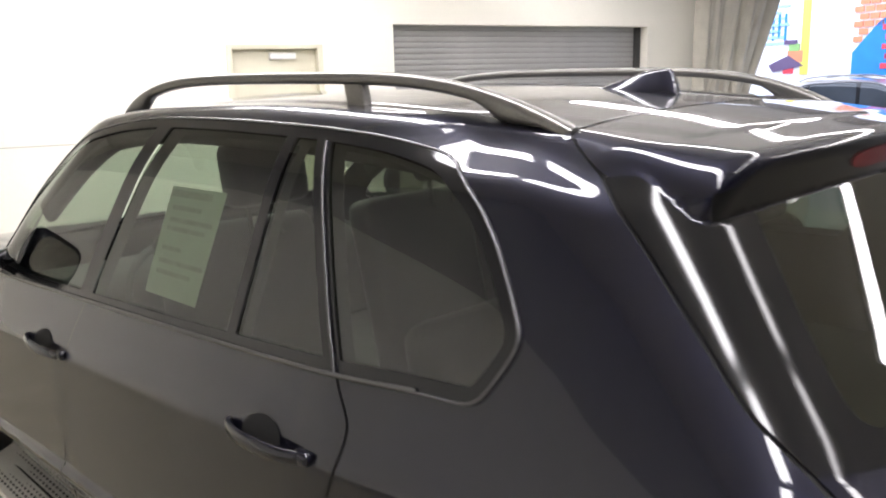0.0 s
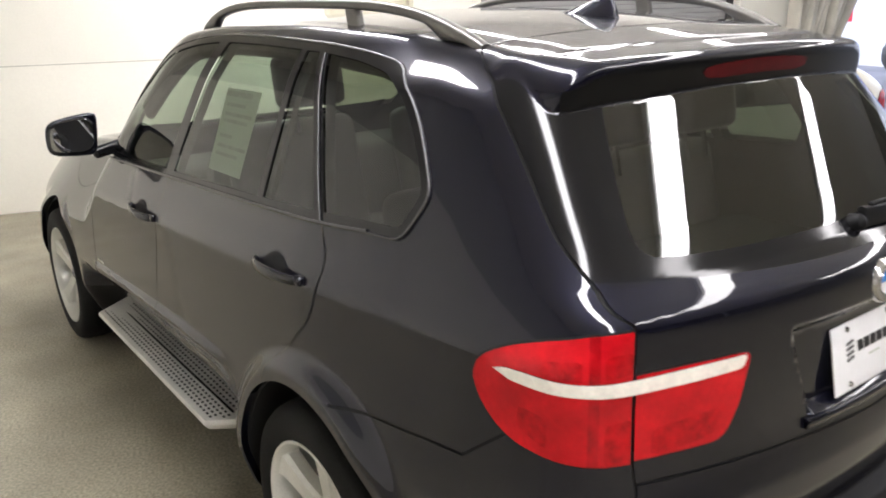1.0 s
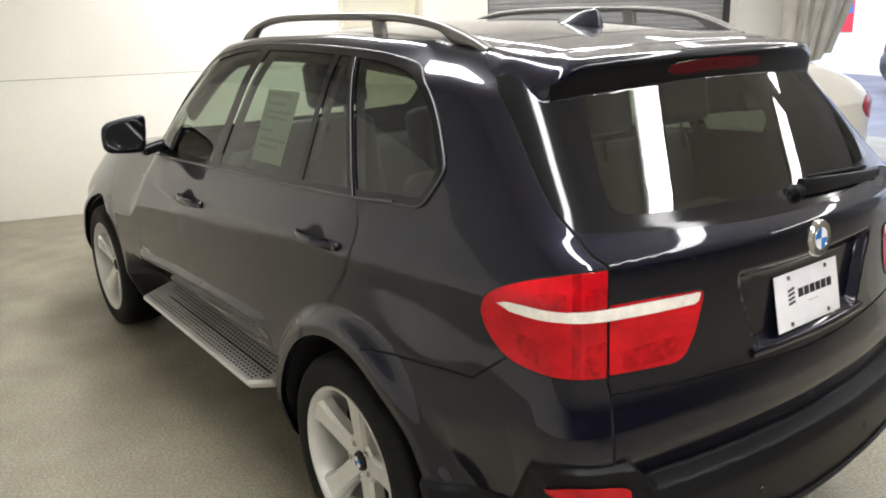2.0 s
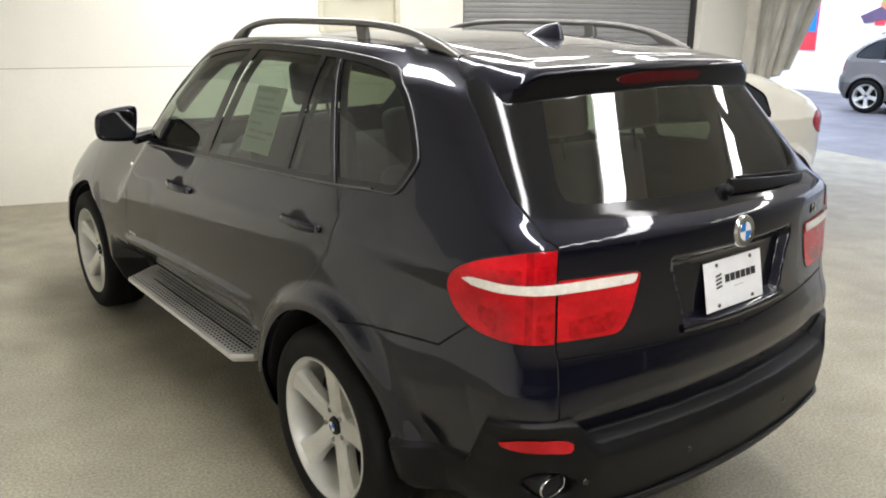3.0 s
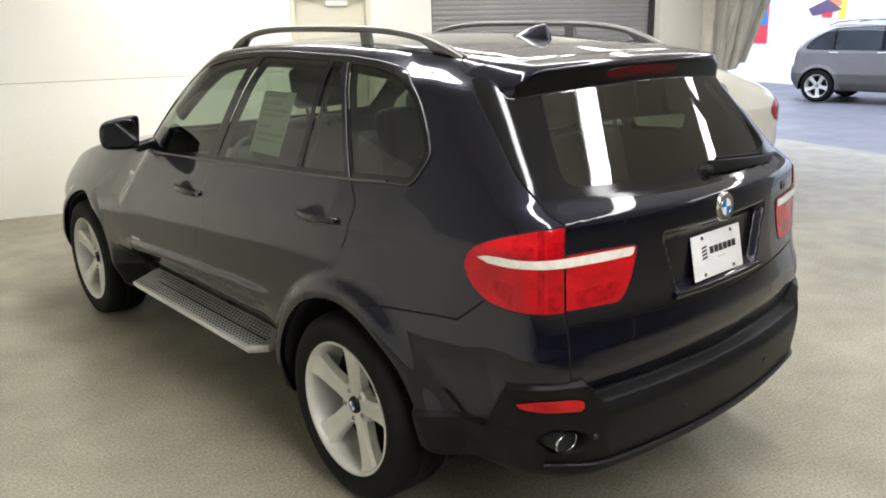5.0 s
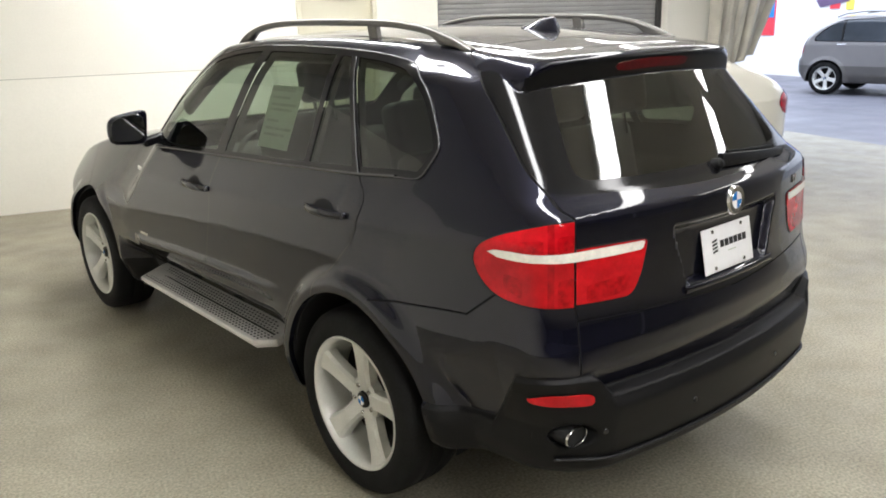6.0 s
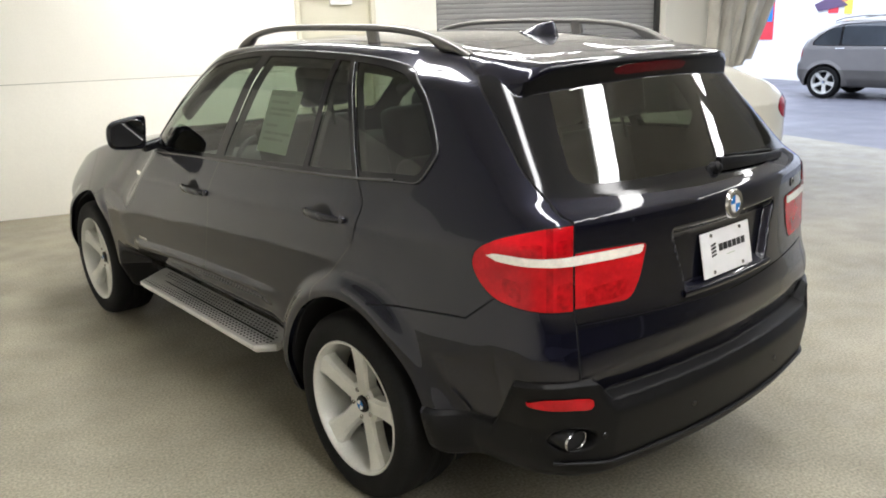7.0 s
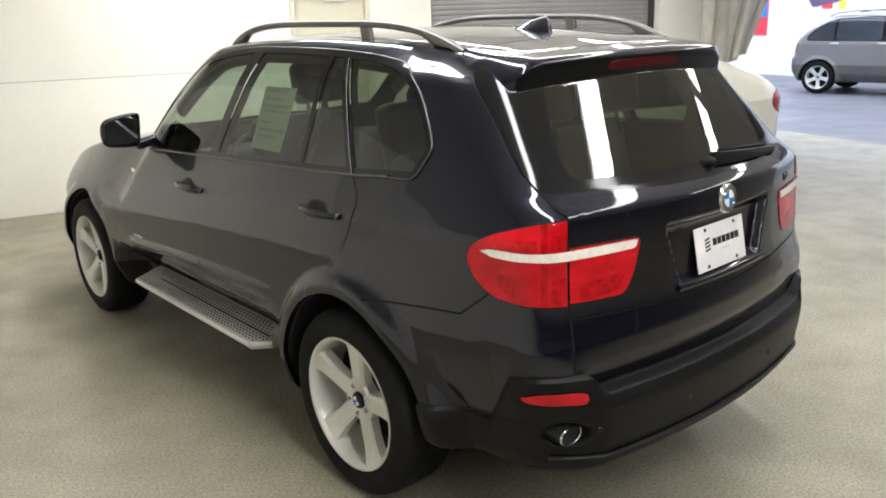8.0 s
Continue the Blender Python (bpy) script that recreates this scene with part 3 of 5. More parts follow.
DLO = round_outline([(-0.300, 1.254), (-0.325, 1.270), (-0.352, 1.318), (-0.366, 1.350), (-0.362, 1.376), (-0.335, 1.424), (-0.291, 1.493), (-0.240, 1.552), (-0.156, 1.614), (0.0, 1.645), (0.17, 1.658), (0.5, 1.668),
                     (0.85, 1.669), (1.08, 1.652), (1.30, 1.617), (1.52, 1.505), (1.74, 1.375), (1.87, 1.262), (1.88, 1.205), (1.70, 1.165), (1.05, 1.192), (0.5, 1.214), (0.0, 1.240), (-0.20, 1.252)], 0.2, 2)
LAMP_OUT = round_outline([(-0.176, 1.055), (-0.168, 1.090), (-0.143, 1.115), (-0.091, 1.141), (-0.017, 1.166), (0.048, 1.182), (0.16, 1.188), (0.16, 0.926), (0.047, 0.936), (-0.003, 0.941), (-0.086, 0.951), (-0.121, 0.968), (-0.147, 0.993), (-0.165, 1.020)], 0.2, 2)
LAMP_IN = round_outline([(0.08, 1.103), (0.22, 1.103), (0.346, 1.100), (0.355, 1.090), (0.336, 0.994), (0.314, 0.945), (0.295, 0.930), (0.222, 0.931), (0.08, 0.936)], 0.16, 2)
STRIPE = round_outline([(-0.135, 1.090), (-0.110, 1.098), (-0.06, 1.100), (0.02, 1.098), (0.12, 1.096), (0.24, 1.097), (0.346, 1.096), (0.338, 1.069), (0.24, 1.067), (0.12, 1.067), (0.02, 1.073), (-0.06, 1.074), (-0.10, 1.076)], 0.06, 2)
REAR_PANE = round_outline([(-0.55, 1.272), (0.55, 1.272), (0.60, 1.30), (0.545, 1.43), (0.475, 1.575), (0.40, 1.60), (-0.40, 1.60), (-0.475, 1.575), (-0.545, 1.43), (-0.60, 1.30)], 0.2, 2)
SCREEN = round_outline([(0.0, 1.20), (0.45, 1.19), (0.60, 1.25), (0.70, 1.85), (0.70, 2.06), (0.40, 2.13), (0.0, 2.14), (-0.40, 2.13), (-0.70, 2.06), (-0.70, 1.85), (-0.60, 1.25), (-0.45, 1.19)], 0.2, 2)


def corner_u(x, y):
    return (-y - np.abs(x)) / math.sqrt(2)


f_dlo = lambda x, y, z: np.maximum(outline_field(DLO, y, z), 0.5 - np.abs(x))
gate_corner = curve((0.60, 0.153), (0.724, 0.146), (0.879, 0.135), (0.932, 0.125), (1.09, 0.123), (1.19, 0.123), (1.21, 0.112))


def f_gate(x, y, z):
    return (gate_corner(z) - corner_u(x, y)) * step01(1.215, 1.185, z) + (y - tailgate_line(z)) * step01(1.185, 1.215, z)


f_rear_door = lambda x, y, z: y - rear_door_line(z)
f_mid_door = lambda x, y, z: y - front_door_line(z)
f_fender = lambda x, y, z: y - fender_line(z)
f_lamp_out = lambda x, y, z: np.maximum(outline_field(LAMP_OUT, corner_u(x, y), z), y + 0.4)
f_lamp_in = lambda x, y, z: np.maximum(outline_field(LAMP_IN, corner_u(x, y), z), y + 0.4)
f_stripe = lambda x, y, z: np.maximum(outline_field(STRIPE, corner_u(x, y), z), y + 0.4)
BLOCKS = [round_outline(o, 0.12, 1) for o in ([(-0.045, 1.098), (0.030, 1.100), (0.030, 1.138), (-0.040, 1.130)], [(0.070, 1.102), (0.122, 1.108), (0.122, 1.150), (0.070, 1.146)], [(0.072, 0.935), (0.122, 0.935), (0.122, 1.020), (0.072, 1.015)],
                                           [(-0.085, 0.985), (-0.03, 0.96), (-0.03, 1.02), (-0.085, 1.03)], [(0.16, 0.935), (0.285, 0.945), (0.30, 1.0), (0.16, 0.99)])]
f_block = lambda x, y, z: np.maximum(np.minimum.reduce([outline_field(o, corner_u(x, y), z) for o in BLOCKS]), y + 0.4)
f_sp = lambda x, y, z: spoiler_form(x, y, z) - 0.003
f_brake = lambda x, y, z: np.maximum(outline_field(round_outline([(-0.215, 1.606), (0.0, 1.614), (0.215, 1.606), (0.20, 1.574), (0.0, 1.579), (-0.20, 1.574)], 0.2, 2), x, z), y + 0.5)
f_face = lambda x, y, z: np.maximum(z - (roof_z(y) - 0.010 - 0.035 * (np.abs(x) / 0.6) ** 2 - 0.03 * step01(0.46, 0.60, np.abs(x))), 0.8 * (y + 0.610 - 0.12 * x * x))
f_under = lambda x, y, z: z - 1.512 - 0.47 * np.maximum(y + 0.60, 0)
f_pane = lambda x, y, z: np.maximum(outline_field(REAR_PANE, x, z), y + 0.4)
f_screen = lambda x, y, z: np.maximum(outline_field(SCREEN, x, y), 1.1 - z)
f_gate_low = lambda x, y, z: z - (0.862 + 0.030 * np.abs(x))
f_glass_low = lambda x, y, z: z - (1.226 + 0.028 * (x / 0.68) ** 2)
f_bumper = lambda x, y, z: z - bumper_line(y)
f_bumper_front = lambda x, y, z: 0.63 * (y + 0.662) + 0.78 * (z - 0.935)
f_arch = lambda x, y, z: arches(x, y, z)
f_cladding = cladding
REFLECTOR = round_outline([(-0.018, 0.648), (0.04, 0.668), (0.170, 0.664), (0.188, 0.654), (0.186, 0.622), (0.04, 0.628), (-0.010, 0.634)], 0.16, 2)
f_refl = lambda x, y, z: np.maximum(outline_field(REFLECTOR, corner_u(x, y), z), y + 0.4)
f_sill = lambda x, y, z: z - 0.435
f_roof = lambda x, y, z: np.abs(x) - (plan_roof(y) - 0.085)
f_hood = lambda x, y, z: np.abs(x) - (0.74 - 0.04 * (y - 2.2))
SEAM_HALF = 0.0034

skin = Skin(shell, (-1.02, -1.10, 0.22), (1.02, 3.90, 1.78), 0.0125)
low = lambda x, y, z: z < 1.28
skin.slice(f_arch, lambda x, y, z: (z < 0.9) & (np.abs(x) > 0.55))
for s in (-1, 1):
    o = s * SEAM_HALF
    skin.slice(lambda x, y, z: f_gate(x, y, z) + o, lambda x, y, z: (y < -0.15) & (z > 0.60))
    skin.slice(lambda x, y, z: f_rear_door(x, y, z) + o, lambda x, y, z: (np.abs(x) > 0.6) & (z < 1.3) & (z > 0.43))
    skin.slice(lambda x, y, z: f_mid_door(x, y, z) + o, lambda x, y, z: (np.abs(x) > 0.6) & (z < 1.3) & (z > 0.43))
    skin.slice(lambda x, y, z: f_fender(x, y, z) + o, lambda x, y, z: (np.abs(x) > 0.6) & (z < 1.2) & (z > 0.43))
    skin.slice(lambda x, y, z: f_gate_low(x, y, z) + o, lambda x, y, z: (y < -0.8) & (np.abs(x) < 0.72))
    skin.slice(lambda x, y, z: f_bumper(x, y, z) + o, lambda x, y, z: (y < -0.1) & (y > -0.72) & (np.abs(x) > 0.6) & (z < 1.0))
    skin.slice(lambda x, y, z: f_bumper_front(x, y, z) + o, lambda x, y, z: (y < -0.55) & (y > -0.75) & (np.abs(x) > 0.6) & (z > 0.85) & (z < 0.96))
skin.slice(lambda x, y, z: f_dlo(x, y, z) + 0.0, lambda x, y, z: z > 1.1)
skin.slice(lambda x, y, z: f_dlo(x, y, z) + 0.024, lambda x, y, z: z > 1.1)
# the pillars between the side windows
f_post_mid = lambda x, y, z: np.abs(y - front_door_line(z) - 0.010) - 0.036
f_post_rear = lambda x, y, z: np.abs(y - rear_door_line(z) - 0.006) - 0.023
rear_div = curve((1.2, 0.335), (1.66, 0.265))
f_post_div = lambda x, y, z: np.abs(y - rear_div(z)) - 0.016
for f in (f_post_mid, f_post_rear, f_post_div):
    skin.slice(f, lambda x, y, z: (z > 1.15) & (np.abs(x) > 0.6) & (z < 1.69))
skin.slice(f_lamp_out, lambda x, y, z: (y < -0.5) & (z > 0.8) & (z < 1.25))
skin.slice(f_lamp_in, lambda x, y, z: (y < -0.7) & (z > 0.8) & (z < 1.25))
for u0 in (0.042, 0.062):
    skin.slice(lambda x, y, z: corner_u(x, y) - u0, lambda x, y, z: (y < -0.5) & (z > 0.88) & (z < 1.2) & (np.abs(x) > 0.6))
skin.slice(lambda x, y, z: f_lamp_out(x, y, z) - 0.0045, lambda x, y, z: (y < -0.5) & (z > 0.8) & (z < 1.25))
skin.slice(lambda x, y, z: f_lamp_in(x, y, z) - 0.0045, lambda x, y, z: (y < -0.7) & (z > 0.8) & (z < 1.25))
skin.slice(f_stripe, lambda x, y, z: (y < -0.5) & (z > 0.95) & (z < 1.15))
skin.slice(f_block, lambda x, y, z: (y < -0.5) & (z > 0.88) & (z < 1.2))
skin.slice(f_sp, lambda x, y, z: (y < -0.25) & (z > 1.35))
skin.slice(f_brake, lambda x, y, z: (y < -0.5) & (z > 1.5))
skin.slice(f_under, lambda x, y, z: (y < -0.3) & (z > 1.45))
skin.slice(f_face, lambda x, y, z: (y < -0.45) & (z > 1.4))
skin.slice(f_glass_low, lambda x, y, z: (y < -0.6) & (z > 1.1) & (z < 1.4))
skin.slice(f_pane, lambda x, y, z: (y < -0.45) & (z > 1.2))
skin.slice(f_screen, lambda x, y, z: (y > 1.0) & (z > 1.05))
for o in (-0.008, -0.004, 0.0, 0.004, 0.008):
    skin.slice(lambda x, y, z: f_cladding(x, y, z) + o, lambda x, y, z: (y < -0.3) & (z < 0.8))
skin.slice(f_refl, lambda x, y, z: (y < -0.7) & (z < 0.75) & (z > 0.55))
skin.slice(f_sill, lambda x, y, z: (y > -0.5) & (z < 0.6))
skin.slice(f_roof, lambda x, y, z: (z > 1.5))
skin.slice(f_hood, lambda x, y, z: (y > 2.0) & (z > 0.8))
skin.finish()

c = skin.centres()
X, Y, Z = c.T
F = {k: f(X, Y, Z) for k, f in dict(dlo=f_dlo, gate=f_gate, rd=f_rear_door, md=f_mid_door, fe=f_fender, lo=f_lamp_out, li=f_lamp_in, st=f_stripe, pane=f_pane, scr=f_screen, gl=f_gate_low,
                                    gw=f_glass_low, bu=f_bumper, bf=f_bumper_front, arch=f_arch, cl=f_cladding, re=f_refl, sp=f_sp, br=f_brake, fa=f_face, un=f_under, bl=f_block, sill=f_sill, roof=f_roof, hood=f_hood,
                                    pm=f_post_mid, pr=f_post_rear, pd=f_post_div).items()}
left, right = X < 0, X >= 0
free = F["arch"] > 0
kind_of = np.full(len(c), "body", dtype=object)


def mark(name, mask):
    global free
    kind_of[free & mask] = name
    free = free & ~mask


kind_of[~free] = "hole"
upper = Z > 1.0
side = np.abs(X) > 0.6
gate_side = (F["gate"] < -SEAM_HALF) & (Z > 0.8)
on_gate = gate_side & (F["gl"] > 0)
mark("stripe_out", (F["st"] < 0) & (F["gate"] > 0) & (F["lo"] < 0))
mark("stripe_in", (F["st"] < 0) & (F["gate"] < 0) & (F["li"] < 0))
mark("seam", (np.abs(F["gate"]) < SEAM_HALF) & (Z > 0.64) & (Y < -0.15) & (F["cl"] > 0.006))
mark("lamp_rib", (F["lo"] < 0) & (F["gate"] > 0) & (np.abs(corner_u(X, Y) - 0.052) < 0.010))
mark("block_out", (F["lo"] < 0) & (F["gate"] > 0) & (F["bl"] < 0))
mark("block_in", (F["li"] < 0) & (F["gate"] < 0) & (F["bl"] < 0))
mark("lamp_out", (F["lo"] < 0) & (F["gate"] > 0))
mark("lamp_in", (F["li"] < 0) & (F["gate"] < 0))
mark("lamp_gap", (F["lo"] < 0.0045) & (F["gate"] > 0) & (Z < 1.25))
mark("lamp_gap", (F["li"] < 0.0045) & (F["gate"] < 0) & (Z < 1.25))
on_sp = (F["sp"] < 0) & (Y < -0.30) & (F["gate"] < -SEAM_HALF)
mark("brake_lamp", on_sp & (F["br"] < 0))
mark("spoiler_face", on_sp & ((F["fa"] < 0) | (F["un"] < 0)))
mark("spoiler", on_sp)
mark("rear_pane", (F["pane"] < 0) & on_gate)
mark("rear_border", on_gate & (F["gw"] > 0) & (Z > 1.15))
mark("seam", (np.abs(F["gl"]) < SEAM_HALF) & (Y < -0.8) & (F["gate"] < 0))
mark("tailgate", on_gate)
mark("tailgate_flap", (F["gate"] < 0) & (F["gl"] < 0) & (F["cl"] > 0.008) & (Z > 0.60) & (Y < -0.8))
mark("windscreen", F["scr"] < 0)
in_dlo = (F["dlo"] < -0.024) & side
post = (F["pm"] < 0) | (F["pr"] < 0) | (F["pd"] < 0)
mark("window_trim", (F["dlo"] < 0) & side & (~in_dlo | post))
mark("quarter_glass", in_dlo & (F["rd"] < 0))
mark("rear_small_glass", in_dlo & (F["md"] < 0) & (Y < rear_div(Z)))
mark("rear_glass", in_dlo & (F["md"] < 0))
mark("front_glass", in_dlo)
panel = side & (Z < 1.3) & (Z > 0.435)
mark("seam", panel & (np.abs(F["rd"]) < SEAM_HALF) & (Z < 1.25))
mark("seam", panel & (np.abs(F["md"]) < SEAM_HALF))
mark("seam", panel & (np.abs(F["fe"]) < SEAM_HALF) & (Z < 1.15))
mark("seam", side & (np.abs(F["bu"]) < SEAM_HALF) & (Y < -0.15) & (Y > -0.70) & (F["bf"] > -SEAM_HALF))
mark("seam", side & (np.abs(F["bf"]) < SEAM_HALF) & (Y < -0.57) & (Z > 0.868) & (Z < 0.955))
is_bumper = (Y < -0.15) & (F["bu"] < 0) | (Y < -0.62) & (Z < 0.90) | (F["bf"] < 0) & (Y < -0.57) & (Z < 0.955)
mark("reflector", F["re"] < 0)
mark("bumper_cladding", is_bumper & (F["cl"] < 0.008) & (Y < -0.42))
mark("rear_bumper", is_bumper)
mark("sill", (F["sill"] < 0) & (Y > -0.5) & (Y < 3.4))
mark("quarter_panel", side & (F["rd"] < 0) & (Z < 1.3))
mark("rear_door", side & (F["md"] < 0) & (F["rd"] >= 0) & (Z < 1.3) & (Y < 1.3))
mark("front_door", side & (F["fe"] < 0) & (F["md"] >= 0) & (Z < 1.2) & (Y > 0.9))
mark("bonnet", (Y > 2.0) & (F["hood"] < 0) & (Z > 0.85))
mark("fender", (Y > 1.9) & (Z < 1.3))
mark("roof", (F["roof"] < 0) & (Z > 1.5))

car = thing("off_road_car", Matrix(), "dark midnight-blue off-road estate car, glossy and clean, parked on the concrete", "car")
is_kind = lambda name, where=None: (kind_of == name) if where is None else (kind_of == name) & where


def panel_part(name, kind, mat, parent, where=None, out=0.0, label=""):
    return hold(name, skin.piece(is_kind(kind, where), out), mat, parent, label)


panel_part("roof", "roof", PAINT, car)
for m in skin.islands(is_kind("body")):
    if m.sum() > 40:
        hold("side_frame", skin.piece(m), PAINT, car)
panel_part("bonnet", "bonnet", PAINT, car)
tailgate = panel_part("tailgate", "tailgate", PAINT, car)
panel_part("tailgate_flap", "tailgate_flap", PAINT, car)
panel_part("rear_window", "rear_pane", REAR_GLASS, tailgate, label="dark tinted rear window")
panel_part("window_border", "rear_border", BLACK_GLOSS, tailgate, label="black glossy glass border")
spoiler = panel_part("spoiler", "spoiler", PAINT, car)
panel_part("brake_lamp", "brake_lamp", DIM_RED, spoiler, out=0.0015, label="unlit dark red brake lamp strip")
panel_part("back_face", "spoiler_face", FACE_BLACK, spoiler, label="black spoiler back")
bumper = panel_part("rear_bumper", "rear_bumper", PAINT, car)
panel_part("cladding", "bumper_cladding", BLACK_PLASTIC, bumper, label="dark grained plastic cladding")
for m in skin.islands(is_kind("lamp_gap")):
    hold("lamp_gasket", skin.piece(m), SEAM, car, "black gasket round the tail lamp")
for m in skin.islands(is_kind("seam")):
    hold("panel_gap", skin.piece(m, -0.004), SEAM, car)
panel_part("windscreen", "windscreen", CLEAR_GLASS, car)
for where in (left, right):
    front_door = panel_part("front_door", "front_door", PAINT, car, where)
    rear_door = panel_part("rear_door", "rear_door", PAINT, car, where)
    quarter = panel_part("quarter_panel", "quarter_panel", PAINT, car, where)
    panel_part("fender", "fender", PAINT, car, where)
    panel_part("sill", "sill", BLACK_PLASTIC, car, where, label="dark plastic sill")
    panel_part("reflector", "reflector", RED_LENS, bumper, where, 0.004, label="red reflector strip")
    panel_part("window", "front_glass", SIDE_GLASS, front_door, where, label="tinted window")
    panel_part("window", "rear_glass", SIDE_GLASS, rear_door, where, label="tinted window")
    panel_part("small_window", "rear_small_glass", SIDE_GLASS, rear_door, where, label="tinted window")
    panel_part("quarter_window", "quarter_glass", DARK_SIDE_GLASS, quarter, where, label="tinted window")
    panel_part("window_trim", "window_trim", BLACK_GLOSS, car, where, 0.004, label="black gloss window surround")
    lamp_out = panel_part("tail_lamp", "lamp_out", RED_LENS, car, where, 0.003, label="red tail lamp with a pale strip")
    panel_part("lens_rib", "lamp_rib", RED_LENS_DEEP, lamp_out, where, 0.003, label="deep red lens rib")
    panel_part("strip", "stripe_out", CLEAR_LENS, lamp_out, where, 0.005, label="pale translucent strip")
    lamp_in = panel_part("inner_tail_lamp", "lamp_in", RED_LENS, tailgate, where, 0.003, label="red lens")
    for m in skin.islands(is_kind("block_in", where)):
        hold("inner_lens_block", skin.piece(m, 0.003), RED_LENS_MID, tailgate)
    for m in skin.islands(is_kind("block_out", where)):
        hold("lens_block", skin.piece(m, 0.003), RED_LENS_MID, lamp_out)
    panel_part("inner_strip", "stripe_in", CLEAR_LENS, tailgate, where, 0.005, label="pale translucent strip")
lining_mask = np.isin(kind_of, ["body", "roof", "front_door", "rear_door", "quarter_panel", "tailgate", "rear_border", "window_trim", "fender", "bonnet", "seam"])
hold("cabin_lining", skin.piece(lining_mask & (Z > 0.5), -0.035, True), LINING, car, "dark cabin lining")

def skin_x(y, z, side=-1):
    """The x of the body's flank at y, z."""
    lo, hi = 0.3, 1.1
    for _ in range(30):
        mid = (lo + hi) / 2
        if float(body(np.array(mid), np.array(y), np.array(z))) < 0:
            lo = mid
        else:
            hi = mid
    return side * lo


def rear_skin(x, z):
    """The y of the body's back at x, z."""
    lo, hi = 0.3, 1.2
    for _ in range(30):
        mid = (lo + hi) / 2
        if float(body(np.array(x), np.array(-mid), np.array(z))) < 0:
            lo = mid
        else:
            hi = mid
    return -lo


def roof_skin(x, y):
    lo, hi = 1.0, 1.9
    for _ in range(30):
        mid = (lo + hi) / 2
        if float(body(np.array(x), np.array(y), np.array(mid))) < 0:
            lo = mid
        else:
            hi = mid
    return lo


# roof rails
def rail_path(side):
    out = []
    for y in np.linspace(1.31, -0.318, 60):
        end = min(1.31 - y, y + 0.318)
        rise = 1 - (1 - min(max(float(end), 0) / 0.5, 1)) ** 2.5
        base = roof_skin(0.585, float(y)) - 0.008
        out.append((side * (0.575 + 0.020 * rise), float(y), base + (float(curve((-0.4, 1.728), (-0.1, 1.748), (0.3, 1.764), (0.7, 1.768), (1.3, 1.752))(y)) - base - 0.012) * rise))
    return out


for side in (-1, 1):
    path = rail_path(side)

    def rail_section(u):
        x, y, z = path[round(u * 59)]
        end = min(1.31 - y, y + 0.318)
        drop = max(z - roof_skin(abs(x), y) + 0.004, 0.012)
        low = 0.012 + (drop - 0.012) * float(step01(0.19, 0.12, end)) if drop > 0.012 else 0.012
        wide = 0.016 + 0.004 * float(step01(0.25, 0.0, end))
        return [(a * wide / 0.017, b if b > 0 else b * low / 0.014) for a, b in oval(0.017, 0.014, 14, 2.6)]
    rail = hold("roof_rail", sweep(path, rail_section), DARK_RAIL, car, label="satin dark grey roof rail")
    zr = roof_skin(0.585, 0.20)
    part("rail_post", box(0.024, 0.058, 0.075, pose(side * 0.592, 0.205, zr + 0.018, -12), 0.009, 3), DARK_RAIL, rail)

# aerial fin
def fin_form(x, y, z):
    base = 1.700
    h = curve((-0.192, 0.0), (-0.186, 0.030), (-0.165, 0.056), (-0.12, 0.052), (-0.03, 0.028), (0.06, 0.004))(y)
    w = curve((-0.19, 0.010), (-0.17, 0.022), (-0.08, 0.032), (0.0, 0.027), (0.05, 0.010))(y)
    up = np.clip((z - base) / np.maximum(h, 0.004), 0, 1)
    return np.maximum(smax(np.abs(x) - w * (1 - up ** 1.3 * 0.86), (z - base - h) * 0.8, 0.006), np.maximum(y - 0.06, -0.193 - y))


fin_skin = Skin(fin_form, (-0.07, -0.22, 1.68), (0.07, 0.08, 1.79), 0.004)
fin_skin.finish()
hold("aerial_fin", fin_skin.piece(np.ones(len(fin_skin.t), bool)), PAINT, car)


# door handles; flat dark ovals paint the shade of their grip cups
def door_handle(parent, side, y0, y1, z):
    cup_v, cup_f = [], []
    yc, n = (y0 + y1) / 2 + 0.012, 28
    for k in range(n):
        a = 2 * math.pi * k / n
        yy, zz = yc + 0.062 * math.cos(a), z + 0.036 * math.sin(a) + 0.004
        cup_v.append((skin_x(yy, zz, side) + side * 0.0025, yy, zz))
    cup_v.append((skin_x(yc, z, side) + side * 0.0025, yc, z))
    cup_f = [(k, (k + 1) % n, n) if side < 0 else ((k + 1) % n, k, n) for k in range(n)]
    hold("handle_cup", raw(cup_v, cup_f), SEAM, parent, "flat dark patch painting the shade of the grip recess")
    path = []
    for u in np.linspace(0, 1, 26):
        yy = y0 + (y1 - y0) * float(u)
        lift = 0.004 + 0.030 * math.sin(math.pi * min(max(float(u) * 1.02, 0), 1)) ** 0.55
        path.append((skin_x(yy, z, side) + side * lift, yy, z - 0.002 + 0.004 * math.sin(float(u) * 3.1)))
    bar = hold("door_handle", sweep(path, lambda u: oval(0.017 - 0.006 * abs(u - 0.45), 0.008, 12, 2.4)[::1], ups=[(side, 0, 0.0)] * 26), PAINT, parent, "body-coloured pull handle")
    ly = y0 - 0.004
    part("handle_cap", box(0.022, 0.040, 0.026, pose(skin_x(ly, z, side) + side * 0.004, ly, z), 0.009, 3), PAINT, bar)


